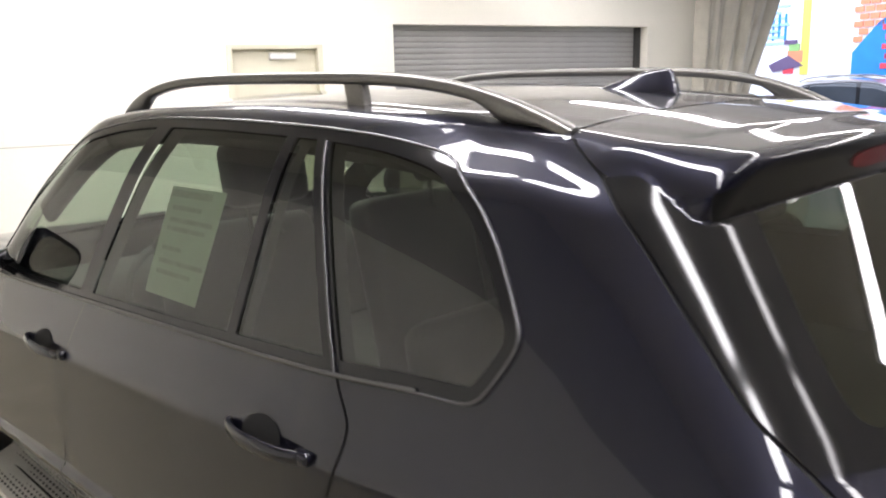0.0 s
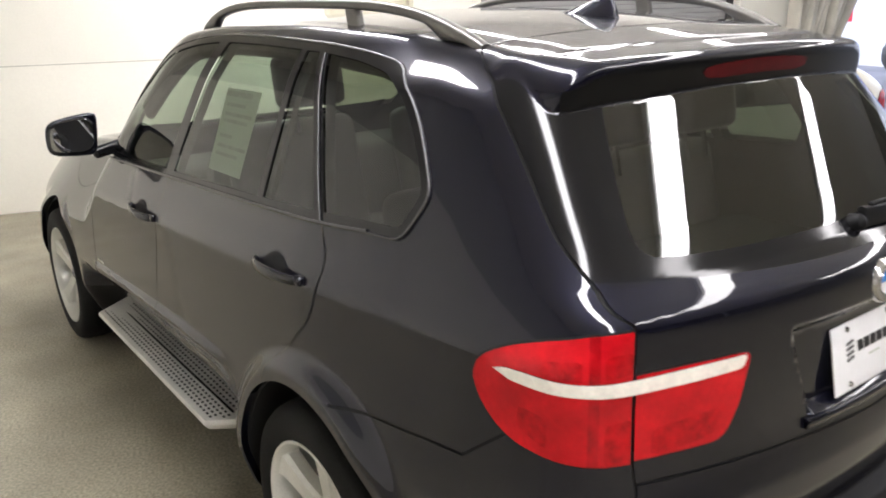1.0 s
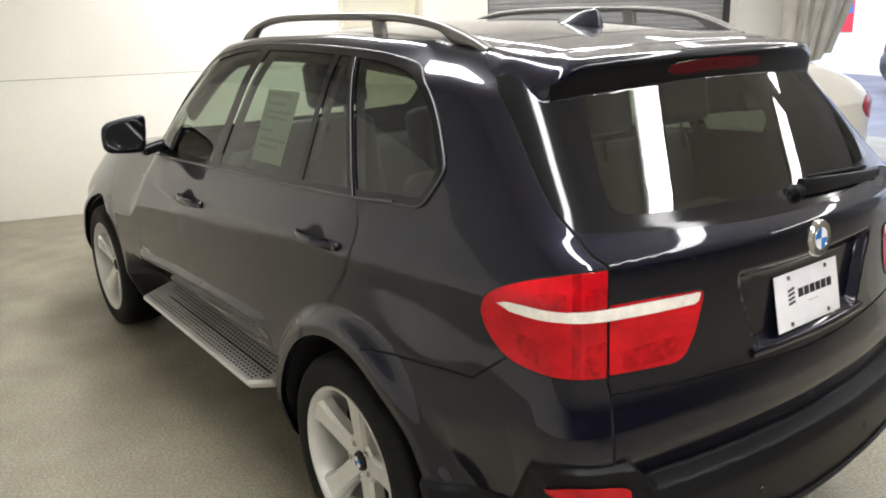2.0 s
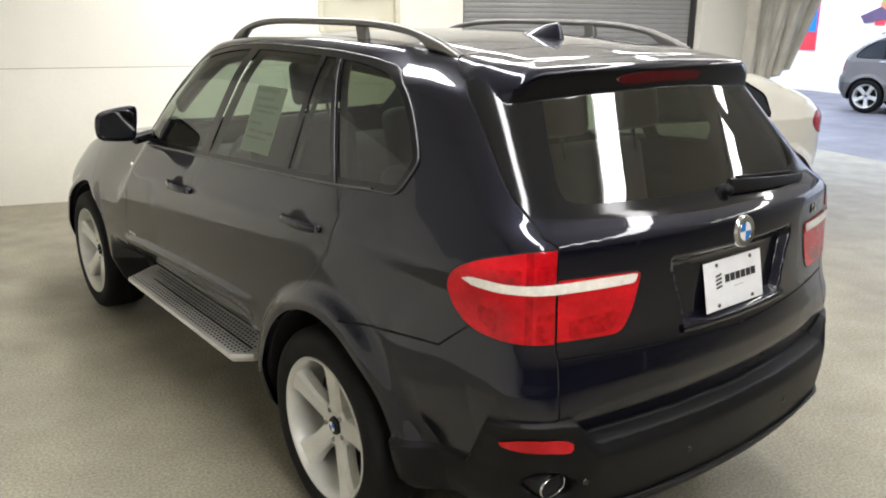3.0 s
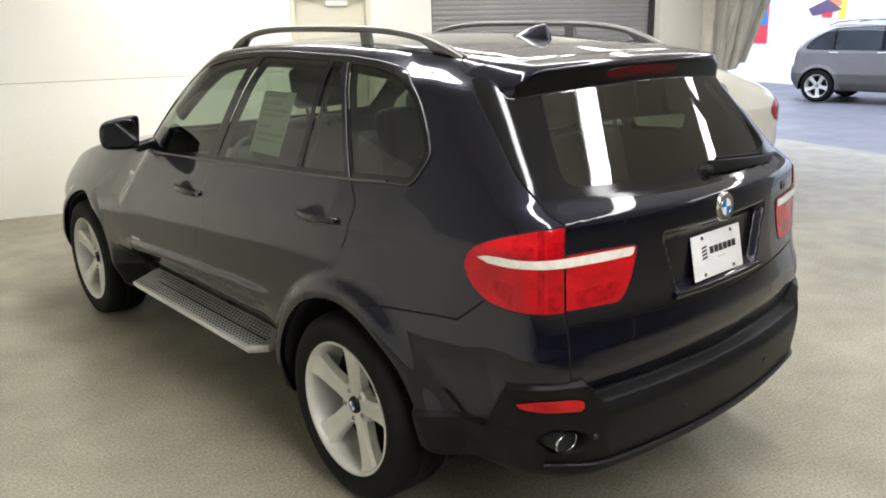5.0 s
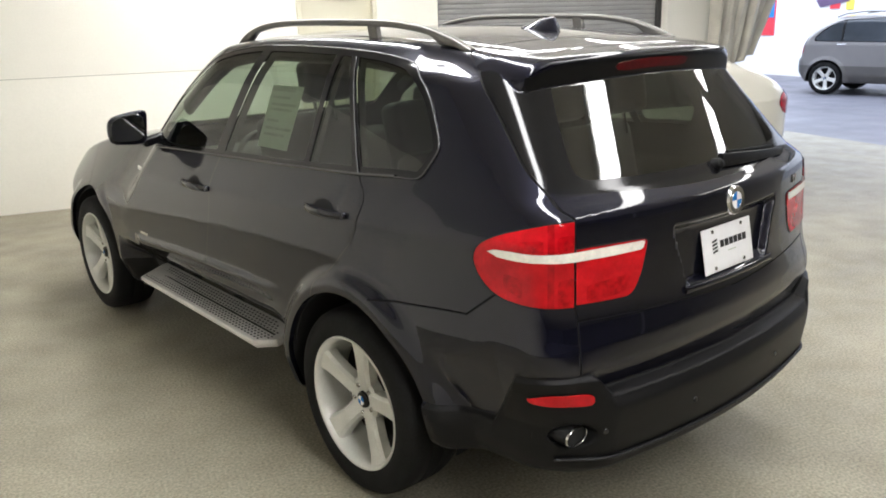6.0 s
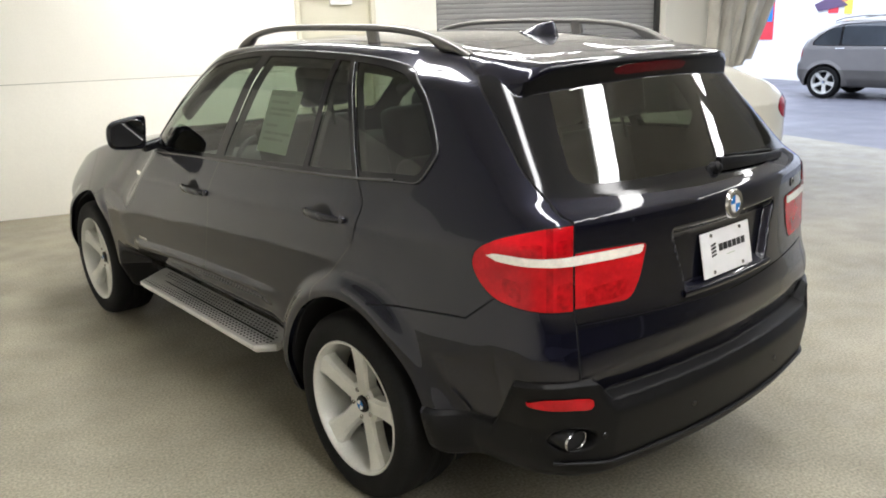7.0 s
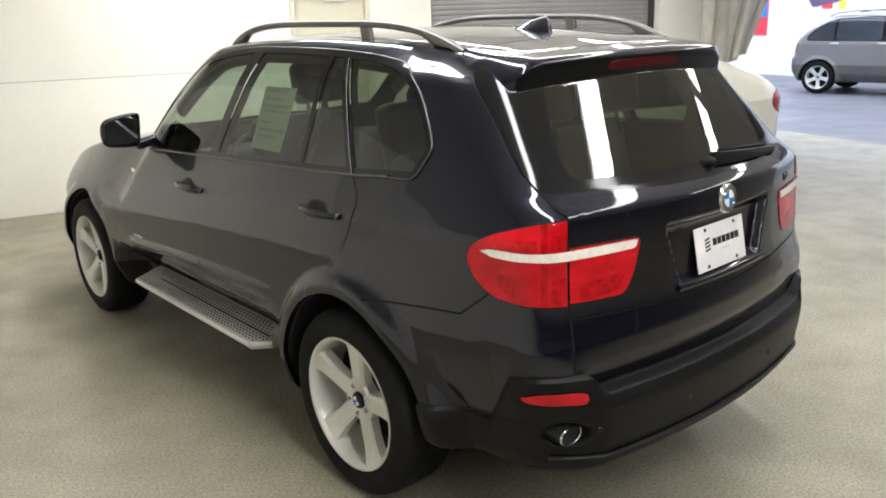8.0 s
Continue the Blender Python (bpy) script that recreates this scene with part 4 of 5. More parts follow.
# door mirrors
def mirror_form(x, y, z):
    ax = np.abs(x)
    u = (ax - 0.905) / 0.195
    lo = 1.180 + 0.012 * np.clip(u, 0, 1) ** 2
    hi = 1.356 - 0.026 * np.clip(u, 0, 1) ** 1.6
    front = 1.90 - 0.05 * np.clip(u, 0, 1) ** 2
    d = smax(0.905 - ax - 0.1 * (z - 1.26), ax - 1.103 + 1.2 * (z - 1.25) ** 2, 0.02)
    d = smax(d, smax(lo - z, z - hi, 0.02), 0.035)
    d = smax(d, y - front + 7.2 * (z - 1.26) ** 2, 0.07)
    return smax(d, 1.775 - y, 0.012)


m_skin = Skin(mirror_form, (-1.14, 1.73, 1.13), (-0.86, 1.95, 1.40), 0.009)
m_skin.finish()
for side in (-1, 1):
    me = m_skin.piece(np.ones(len(m_skin.t), bool))
    if side > 0:
        me.transform(Matrix.Diagonal((-1, 1, 1, 1)))
        me.flip_normals()
    shell = hold("door_mirror", me, PAINT, car, "body-coloured door mirror")
    face = round_outline([(0.925, 1.198), (1.082, 1.206), (1.092, 1.25), (1.082, 1.318), (0.922, 1.340)], 0.2, 3)
    q = [(side * x, 1.7725 - 0.10 * (z - 1.20), z) for x, z in face]
    hold("mirror_glass", raw(q, [tuple(range(len(q)))[::side]], 0), MIRROR, shell, "mirror glass")
    c0 = face.mean(0)
    big = c0 + (face - c0) * 1.09
    n = len(face)
    vs = [(side * x, 1.7735, z) for x, z in big] + [(side * x, 1.7705 - 0.10 * (z - 1.20), z) for x, z in face]
    hold("mirror_rim", raw(vs, [(k, (k + 1) % n, n + (k + 1) % n, n + k)[::side] for k in range(n)]), BLACK_GLOSS, shell, "black mirror surround")
    part("mirror_foot", box(0.13, 0.06, 0.050, pose(side * 0.865, 1.81, 1.196, 0, side * 12), 0.018, 3), BLACK_GLOSS, shell, "black mirror foot")

for o in list(car.children):
    if o.name.startswith("rear_door"):
        door_handle(o, -1 if o.data.vertices[0].co.x < 0 else 1, 0.022, 0.256, 1.096)
    if o.name.startswith("front_door"):
        door_handle(o, -1 if o.data.vertices[0].co.x < 0 else 1, 1.100, 1.352, 1.046)

# rounded moulding round all the side windows, and the belt moulding at their foot
for side in (-1, 1):
    ring = [(float(a), float(b)) for a, b in DLO]
    ring = ring + ring[:1]
    pts = [(skin_x(y, z, side) + side * 0.003, y, z) for y, z in ring]
    hold("window_moulding", sweep(pts, oval(0.0035, 0.0055, 10), ups=[(side, 0, 0.25)] * len(pts)), MOULDING, car, "dark satin window moulding")
    line = [(skin_x(y, belt_z(y) + 0.006, side) + side * 0.006, y, float(belt_z(y)) + 0.006) for y in np.linspace(1.80, -0.20, 50).tolist()]
    hold("belt_trim", sweep(line, oval(0.0035, 0.006, 10, 2.5)), MOULDING, car, "dark satin belt moulding")
    post = [(skin_x(float(rear_door_line(z)), z, side) + side * 0.008, float(rear_door_line(z)) - 0.004, z) for z in np.linspace(1.245, 1.635, 30).tolist()]
    hold("pillar_trim", sweep(post, oval(0.0032, 0.003, 10), ups=[(side, 0, 0.1)] * 30), MOULDING, car, "dark satin pillar trim")

# running boards
def running_board(side):
    x0, x1, y0, y1, z = 0.772, 0.966, 0.64, 2.09, 0.425
    outline = [(x1, 1.995), (x0 + 0.03, y1), (x0, y1), (x0, y0 + 0.17), (x0 + 0.010, y0 + 0.10), (x0 + 0.035, y0 + 0.045), (x1 - 0.110, y0 + 0.006), (x1 - 0.085, y0 + 0.004), (x1, y0 + 0.058)]
    outline = [(side * x, y) for x, y in outline]
    k = len(outline)
    cx, cy = sum(p[0] for p in outline) / k, sum(p[1] for p in outline) / k
    lift = lambda x, y: 0.016 * float(step01(0.886, x0, abs(x)))
    ring = lambda s, zz: [(cx + (x - cx) * s, cy + (y - cy) * (1 - (1 - s) * 0.1), zz + lift(x, y)) for x, y in outline]
    vs = ring(0.975, z) + ring(1.0, z - 0.006) + ring(1.0, z - 0.018) + ring(0.86, z - 0.038) + [(cx, cy, z)]
    fs = [(k * 4, i, (i + 1) % k) for i in range(k)] + [tuple(range(3 * k, 4 * k))[::-1]]
    for r in range(3):
        fs += [(r * k + i, (r + 1) * k + i, (r + 1) * k + (i + 1) % k, r * k + (i + 1) % k) for i in range(k)]
    if side < 0:
        fs = [f[::-1] for f in fs]
    bm = bmesh.new()
    me = raw(vs, fs, 30)
    bm.from_mesh(me)
    bmesh.ops.recalc_face_normals(bm, faces=bm.faces[:])
    board = part("running_board", bm, ALUMINIUM, car, "bright aluminium running board with dark rubber dots")
    # rubber dots in straight cross rows on two strips, and the groove between them
    sv, sf = [], []
    for row, dx in enumerate((0.022, 0.040, 0.058, 0.076, 0.112, 0.130, 0.148, 0.166)):
        x = side * (x0 + dx)
        for q in range(46):
            y = y0 + 0.045 + q * 0.0295 + (0.014 if row < 4 and row % 2 else 0)
            if y > 1.985 or y < y0 + 0.03 + 0.5 * max(0.0, dx - 0.11) + 1.6 * max(0.0, 0.09 - dx):
                continue
            b = len(sv)
            zz = z + 0.0008 + lift(x, y) * 0.9
            for s, up in ((1.0, 0.0), (0.75, 0.0022)):
                for a in range(8):
                    sv.append((x + s * 0.0050 * math.cos(a * math.pi / 4), y + s * 0.0080 * math.sin(a * math.pi / 4), zz + up))
            sf.append(tuple(b + 8 + a for a in range(8)))
            sf += [(b + a, b + (a + 1) % 8, b + 8 + (a + 1) % 8, b + 8 + a) for a in range(8)]
    studs = hold("stud", raw(sv, sf, 0), BLACK_PLASTIC, board, "black rubber dots")
    studs["kind"] = "stuff"
    part("groove", box(0.007, 1.31, 0.004, Matrix.Translation((side * (x0 + 0.094), 1.345, z + 0.0042))), SEAM, board, "dark groove")
    for y in (0.85, 1.35, 1.85):
        part("bracket", box(0.16, 0.05, 0.035, Matrix.Translation((side * 0.80, y, z - 0.055)), 0.006), BLACK_PLASTIC, board)


running_board(-1)
running_board(1)

# wheels: axis along local z, outwards
def wheel_meshes():
    out = {}
    out["barrel"] = lathe([(0.266, 0.118), (0.262, 0.126), (0.255, 0.124), (0.247, 0.110), (0.243, 0.095), (0.240, 0.055), (0.234, 0.010), (0.228, -0.015)], n=72)
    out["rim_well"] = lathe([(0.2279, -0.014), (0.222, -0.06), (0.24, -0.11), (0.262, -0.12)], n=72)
    out["tyre"] = lathe([(0.258, 0.118), (0.272, 0.126), (0.300, 0.1305), (0.330, 0.128), (0.350, 0.119), (0.362, 0.100), (0.3675, 0.075), (0.3685, 0.035), (0.3645, 0.032), (0.3645, 0.027), (0.3690, 0.024),
                         (0.3690, -0.024), (0.3645, -0.027), (0.3645, -0.032), (0.3685, -0.035), (0.3675, -0.075), (0.360, -0.105), (0.340, -0.124), (0.300, -0.130), (0.262, -0.12)], n=96, angle=60)
    vs, fs = [], []
    rs = np.linspace(0.035, 0.252, 14)
    w = curve((0.03, 0.042), (0.08, 0.039), (0.13, 0.039), (0.19, 0.045), (0.235, 0.057), (0.255, 0.076))(rs)
    top = curve((0.03, 0.070), (0.08, 0.080), (0.15, 0.092), (0.22, 0.103), (0.255, 0.112))(rs)
    for r, ww, t in zip(rs.tolist(), w.tolist(), top.tolist()):
        vs += [(r, -ww, t - 0.045), (r, -ww * 0.93, t - 0.012), (r, -ww * 0.66, t), (r, -ww * 0.25, t - 0.002), (r, ww * 0.25, t - 0.002), (r, ww * 0.66, t), (r, ww * 0.93, t - 0.012), (r, ww, t - 0.045)]
    for i in range(13):
        for q in range(7):
            fs.append((i * 8 + q, (i + 1) * 8 + q, (i + 1) * 8 + q + 1, i * 8 + q + 1))
    out["spoke"] = raw(vs, fs, 35)
    out["hub_plate"] = lathe([(0.0, 0.070), (0.030, 0.070), (0.033, 0.066), (0.075, 0.074), (0.086, 0.066), (0.090, 0.03)], n=48)
    out["hub_cap"] = lathe([(0.0, 0.083), (0.020, 0.082), (0.0215, 0.080), (0.031, 0.078), (0.034, 0.073), (0.034, 0.062)], n=40)
    out["bolt"] = lathe([(0.0, 0.078), (0.008, 0.078), (0.010, 0.075), (0.010, 0.06)], Matrix.Translation((0.058, 0, 0)), n=14)
    out["brake_disc"] = lathe([(0.06, 0.0), (0.06, 0.012), (0.165, 0.012), (0.172, -0.004), (0.222, -0.006), (0.222, -0.02), (0.06, -0.02)], n=48)
    return out


WM = wheel_meshes()
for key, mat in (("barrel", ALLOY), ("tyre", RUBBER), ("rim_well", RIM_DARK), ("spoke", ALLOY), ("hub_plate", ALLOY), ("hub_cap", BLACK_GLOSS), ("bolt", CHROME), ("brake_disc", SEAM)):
    WM[key].materials.append(mat)


def add_wheel(parent, m, turn, scale=1.0):
    wheel = new("wheel", WM["barrel"])
    wheel.parent = parent
    wheel.matrix_local = m @ Matrix.Diagonal((scale, scale, scale, 1))
    wheel["label"] = "five-spoke silver alloy wheel"
    for key in ("tyre", "rim_well", "hub_plate", "hub_cap", "brake_disc"):
        o = new(key, WM[key])
        o.parent = wheel
    for k in range(5):
        a = radians(turn + 72 * k)
        for key, off in (("spoke", 0), ("bolt", radians(36))):
            o = new(key, WM[key])
            o.parent = wheel
            o.matrix_local = Matrix.Rotation(a + off, 4, "Z")
    for k in range(4):
        o = new("cap_quarter", CAPS[k % 2])
        o.parent = wheel
        o.matrix_local = Matrix.Rotation(radians(turn + 90 * k), 4, "Z")
    return wheel


def quarter_disc(r, h, mat):
    pts = [(0, 0, h)] + [(r * math.cos(a), r * math.sin(a), h) for a in np.linspace(0, math.pi / 2, 8)]
    me = raw(pts, [(0, k, k + 1) for k in range(1, 8)], 0)
    me.materials.append(mat)
    return me


CAPS = (quarter_disc(0.019, 0.0845, BADGE_WHITE), quarter_disc(0.019, 0.0845, BADGE_BLUE))
OUT_LEFT = Matrix(((0, 0, -1, 0), (-1, 0, 0, 0), (0, 1, 0, 0), (0, 0, 0, 1)))
OUT_RIGHT = Matrix(((0, 0, 1, 0), (1, 0, 0, 0), (0, 1, 0, 0), (0, 0, 0, 1)))
for hub in (0.0, WHEELBASE):
    add_wheel(car, Matrix.Translation((-0.808 + 0.010 * (hub > 1), hub, HUB_Z + 0.003)) @ OUT_LEFT, 90 - 8)
    add_wheel(car, Matrix.Translation((0.822, hub, HUB_Z + 0.003)) @ OUT_RIGHT, 70)
    for side in (-1, 1):
        # well liner and the turned-in edge of the arch
        vs, fs = [], []
        angs = [radians(a) for a in range(-12, 193, 4)]
        for a in angs:
            y, z = hub + 0.4325 * math.cos(a), HUB_Z + 0.01 + 0.4325 * math.sin(a)
            xo = skin_x(y, max(z, 0.28), side)
            vs += [(xo, y, z), (xo - side * 0.022, y, z), (side * 0.80, hub + 0.45 * math.cos(a), HUB_Z + 0.01 + 0.45 * math.sin(a)), (side * 0.56, hub + 0.44 * math.cos(a), HUB_Z + 0.01 + 0.44 * math.sin(a)),
                   (side * 0.56, hub + 0.1 * math.cos(a), HUB_Z + 0.05 + 0.1 * math.sin(a))]
        n = len(angs)
        edge = [(i * 5, (i + 1) * 5, (i + 1) * 5 + 1, i * 5 + 1) for i in range(n - 1)]
        deep = [(i * 5 + q, (i + 1) * 5 + q, (i + 1) * 5 + q + 1, i * 5 + q + 1) for i in range(n - 1) for q in (1, 2, 3)]
        hold("arch_edge", raw(vs, [f if side < 0 else f[::-1] for f in edge]), PAINT, car)
        hold("wheel_well", raw(vs, [f if side < 0 else f[::-1] for f in deep]), SEAM, car, "dark wheel well liner")
part("underbody", span(-0.60, 0.60, -0.70, 3.50, 0.285, 0.42, 0.02), SEAM, car, "dark underbody")

# number plate and its lamp lip, badge, wiper, exhausts
tilt = math.degrees(math.atan2(0.029, 0.147))
plate = part("number_plate", box(0.305, 0.152, 0.004, pose(0.0, -0.962, 0.991, 90 - tilt) , 0.0015), PLATE_WHITE, car, "white dealer plate with a dark bar of writing")
PM = pose(0.0, -0.962, 0.991, 90 - tilt)
for k in range(6):
    part("writing_bar", box(0.023, 0.024, 0.001, PM @ pose(-0.038 + 0.0283 * k, 0.014, 0.0027)), INK, plate, "black bar of writing")
for k in range(4):
    part("logo_bar", box(0.030, 0.0065, 0.001, PM @ pose(-0.082, 0.030 - 0.012 * k, 0.0027, 0, 0, 8), 0), INK, plate, "black logo bars")
part("small_writing", box(0.05, 0.003, 0.001, PM @ Matrix.Translation((0.02, -0.016, 0.0027))), PRINT, plate)
for sx in (-0.09, 0.09):
    for sy in (-0.062, 0.062):
        hold("screw", lathe([(0.0, 0.006), (0.006, 0.005), (0.007, 0.002)], PM @ Matrix.Translation((sx, sy, 0)), n=12), CHROME, plate)
hold("tailgate_grip", sweep([(x, rear_skin(x, 0.899) - 0.004, 0.897) for x in np.linspace(-0.27, 0.27, 20).tolist()], oval(0.008, 0.012, 10, 2.4)), PAINT, tailgate)
by = rear_skin(0.0, 1.150)
BM = pose(0, by - 0.001, 1.152, 90 - 4)
badge = hold("round_badge", lathe([(0.0, 0.006), (0.029, 0.006), (0.030, 0.004), (0.033, 0.004), (0.034, 0.006), (0.046, 0.0075), (0.049, 0.004), (0.050, -0.006)], BM, n=48), CHROME, tailgate, "round chrome badge with blue and white quarters")
for k in range(4):
    qd = quarter_disc(0.029, 0.0068, BADGE_BLUE if k % 2 else BADGE_WHITE)
    qd.transform(BM @ Matrix.Rotation(radians(90 * k), 4, "Z"))
    o = new("badge_quarter", qd)
    o.parent = tailgate
for k, (dx, w) in enumerate(((0.0, 0.020), (0.028, 0.016))):
    x = 0.52 + dx
    part("model_badge", box(w, 0.005, 0.030, pose(x, rear_skin(x, 1.140) - 0.002, 1.140, -4, 0, 25), 0.002), CHROME, tailgate, "small chrome model badge")
part("door_badge", box(0.003, 0.105, 0.014, pose(skin_x(1.96, 0.672) - 0.001, 1.96, 0.672), 0.001), CHROME, car, "small chrome badge bar")
part("side_indicator", box(0.012, 0.070, 0.024, pose(skin_x(2.20, 0.985) - 0.002, 2.20, 0.985, 10), 0.005, 3), CLEAR_LENS, car, "small pale side indicator")
wx = np.linspace(0.02, 0.50, 14).tolist()
wiper = hold("wiper", sweep([(x, rear_skin(x, 1.275 - 0.06 * x) - 0.022, 1.275 - 0.06 * x) for x in wx], lambda u: oval(0.011 - 0.004 * u, 0.025 - 0.011 * u, 12, 3.5)), BLACK_PLASTIC, tailgate, "black rear wiper")
part("wiper_blade", box(0.44, 0.012, 0.010, pose(0.27, rear_skin(0.27, 1.275) - 0.010, 1.280, 0, 5, 8), 0.004), RUBBER, tailgate, "black wiper blade")
hold("wiper_hub", lathe([(0.0, 0.030), (0.010, 0.029), (0.018, 0.023), (0.024, 0.0)], pose(0.015, rear_skin(0.0, 1.258) + 0.005, 1.258, 65), n=24), BLACK_PLASTIC, tailgate)
EX, EZ = 0.715, 0.515
EY = -0.905
for side in (-1, 1):
    rings = [(0.0472, 0.0312, EY + 0.001), (0.0470, 0.0310, EY - 0.004), (0.0458, 0.0298, EY - 0.006), (0.0435, 0.0275, EY - 0.004), (0.0432, 0.0272, EY + 0.010)]
    tv = [(side * EX + a, y, EZ + b) for ra, rb, y in rings for a, b in oval(ra, rb, 28, 2.3)]
    tip = raw(tv, [(r * 28 + i, r * 28 + (i + 1) % 28, (r + 1) * 28 + (i + 1) % 28, (r + 1) * 28 + i) for r in range(4) for i in range(28)], 40)
    pipe = hold("exhaust_tip", tip, CHROME, car, "oval chrome exhaust tip")
    outer = [(side * EX + a, y, EZ + b) for y in (EY + 0.12, EY + 0.001) for a, b in oval(0.0468, 0.0308, 28, 2.3)]
    hold("exhaust_pipe", raw(outer, [(i, (i + 1) % 28, 28 + (i + 1) % 28, 28 + i) for i in range(28)], 40), SEAM, pipe, "dark exhaust pipe")
    inner = [(side * EX + a, EY + 0.006, EZ + b) for a, b in oval(0.0434, 0.0274, 28, 2.3)]
    hold("exhaust_inside", raw(inner, [tuple(range(28))[::-1], ], 0), SEAM, pipe)
lip = [(x, rear_skin(abs(x), 0.436) - 0.003, 0.434) for x in np.linspace(-0.76, 0.76, 50).tolist()]
hold("bumper_lip", sweep(lip, oval(0.010, 0.006, 8)), BLACK_PLASTIC, bumper)
for x in (-0.645, -0.265, 0.265, 0.645):
    hold("parking_sensor", lathe([(0.0, 0.003), (0.009, 0.0025), (0.011, 0.0)], pose(x, rear_skin(x, 0.530) - 0.0015, 0.530, 90, 0, math.degrees(math.atan(0.36 * x))), n=16), BLACK_GLOSS, bumper)

# cabin
def seat(x, y, wide, rows, rise=0.0):
    back = part("seat_back", box(wide, 0.15, 0.62 + 2 * rise, pose(x, y, 0.98, -14), 0.06, 4), LEATHER, car, "dark grey leather seat back")
    part("seat_cushion", box(wide, 0.52, 0.18, pose(x, y + 0.30, 0.66, 6), 0.06, 4), LEATHER, back)
    for hx in rows:
        part("headrest", box(0.26, 0.10, 0.19, pose(x + hx, y - 0.10, 1.44 + rise, -10), 0.045, 4), LEATHER, back)
        for px in (-0.05, 0.05):
            part("headrest_post", box(0.012, 0.012, 0.12, pose(x + hx + px, y - 0.085, 1.31 + rise, -12)), CHROME, back)


seat(-0.37, 1.02, 0.52, (0,), 0.055)
seat(0.37, 1.02, 0.52, (0,), 0.055)
for side in (-1, 1):
    top_line = [(skin_x(y, z, side) - side * 0.045, y, z - 0.028) for y, z in ((1.72, 1.375), (1.55, 1.475), (1.40, 1.565), (1.25, 1.63), (1.05, 1.655), (0.8, 1.668), (0.4, 1.666), (0.1, 1.652), (-0.1, 1.628), (-0.2, 1.59))]
    hold("header_lining", sweep(through_points(top_line, 40), oval(0.022, 0.040, 12, 2.5)), LINING, car, "dark lining over the side windows")
seat(0.0, -0.08, 1.30, (-0.42, 0, 0.42))
part("dashboard", span(-0.76, 0.76, 1.62, 2.02, 0.72, 1.10, 0.09, 4), LINING, car, "dark dashboard")
hold("steering_wheel", lathe([(0.185 + 0.014 * math.cos(a), 0.014 * math.sin(a)) for a in np.linspace(0, 2 * math.pi, 10)[:-1]], pose(-0.37, 1.50, 1.03, 68), n=36, closed=True), LEATHER, car)
part("cabin_floor", span(-0.80, 0.80, -0.80, 2.0, 0.50, 0.52), LINING, car)
part("rear_view_mirror", box(0.24, 0.03, 0.07, pose(0, 1.42, 1.545), 0.012), BLACK_PLASTIC, car)
part("load_cover", span(-0.66, 0.66, -0.74, -0.18, 1.02, 1.035, 0.004), LINING, car)
# price sheet behind the rear door window
gx = lambda y, z: skin_x(y, z) + 0.010
corner = lambda y, z: (gx(y, z), y, z)
sv = [corner(y0 + (z - 1.265) * -0.20, z) for z in np.linspace(1.265, 1.515, 9).tolist() for y0 in np.linspace(0.745, 0.505, 7).tolist()]
sheet = tagged(hold("paper_sheet", raw(sv, [(r * 7 + q, r * 7 + q + 1, (r + 1) * 7 + q + 1, (r + 1) * 7 + q) for r in range(8) for q in range(6)], 0), PAPER, car), "white printed sheet stuck inside the window")
for z, a, b in ((1.503, 0.01, 0.19), (1.497, 0.01, 0.19), (1.468, 0.03, 0.16), (1.440, 0.03, 0.22), (1.420, 0.03, 0.20), (1.375, 0.03, 0.12), (1.345, 0.03, 0.23), (1.32, 0.03, 0.19)):
    y = 0.745 + (z - 1.265) * -0.20
    q = [(gx(y - s, zz) - 0.002, y - s, zz) for s, zz in ((a, z - 0.005), (b, z - 0.005), (b, z + 0.005), (a, z + 0.005))]
    hold("print_line", raw(q, [(0, 1, 2, 3)], 0), PRINT, sheet)

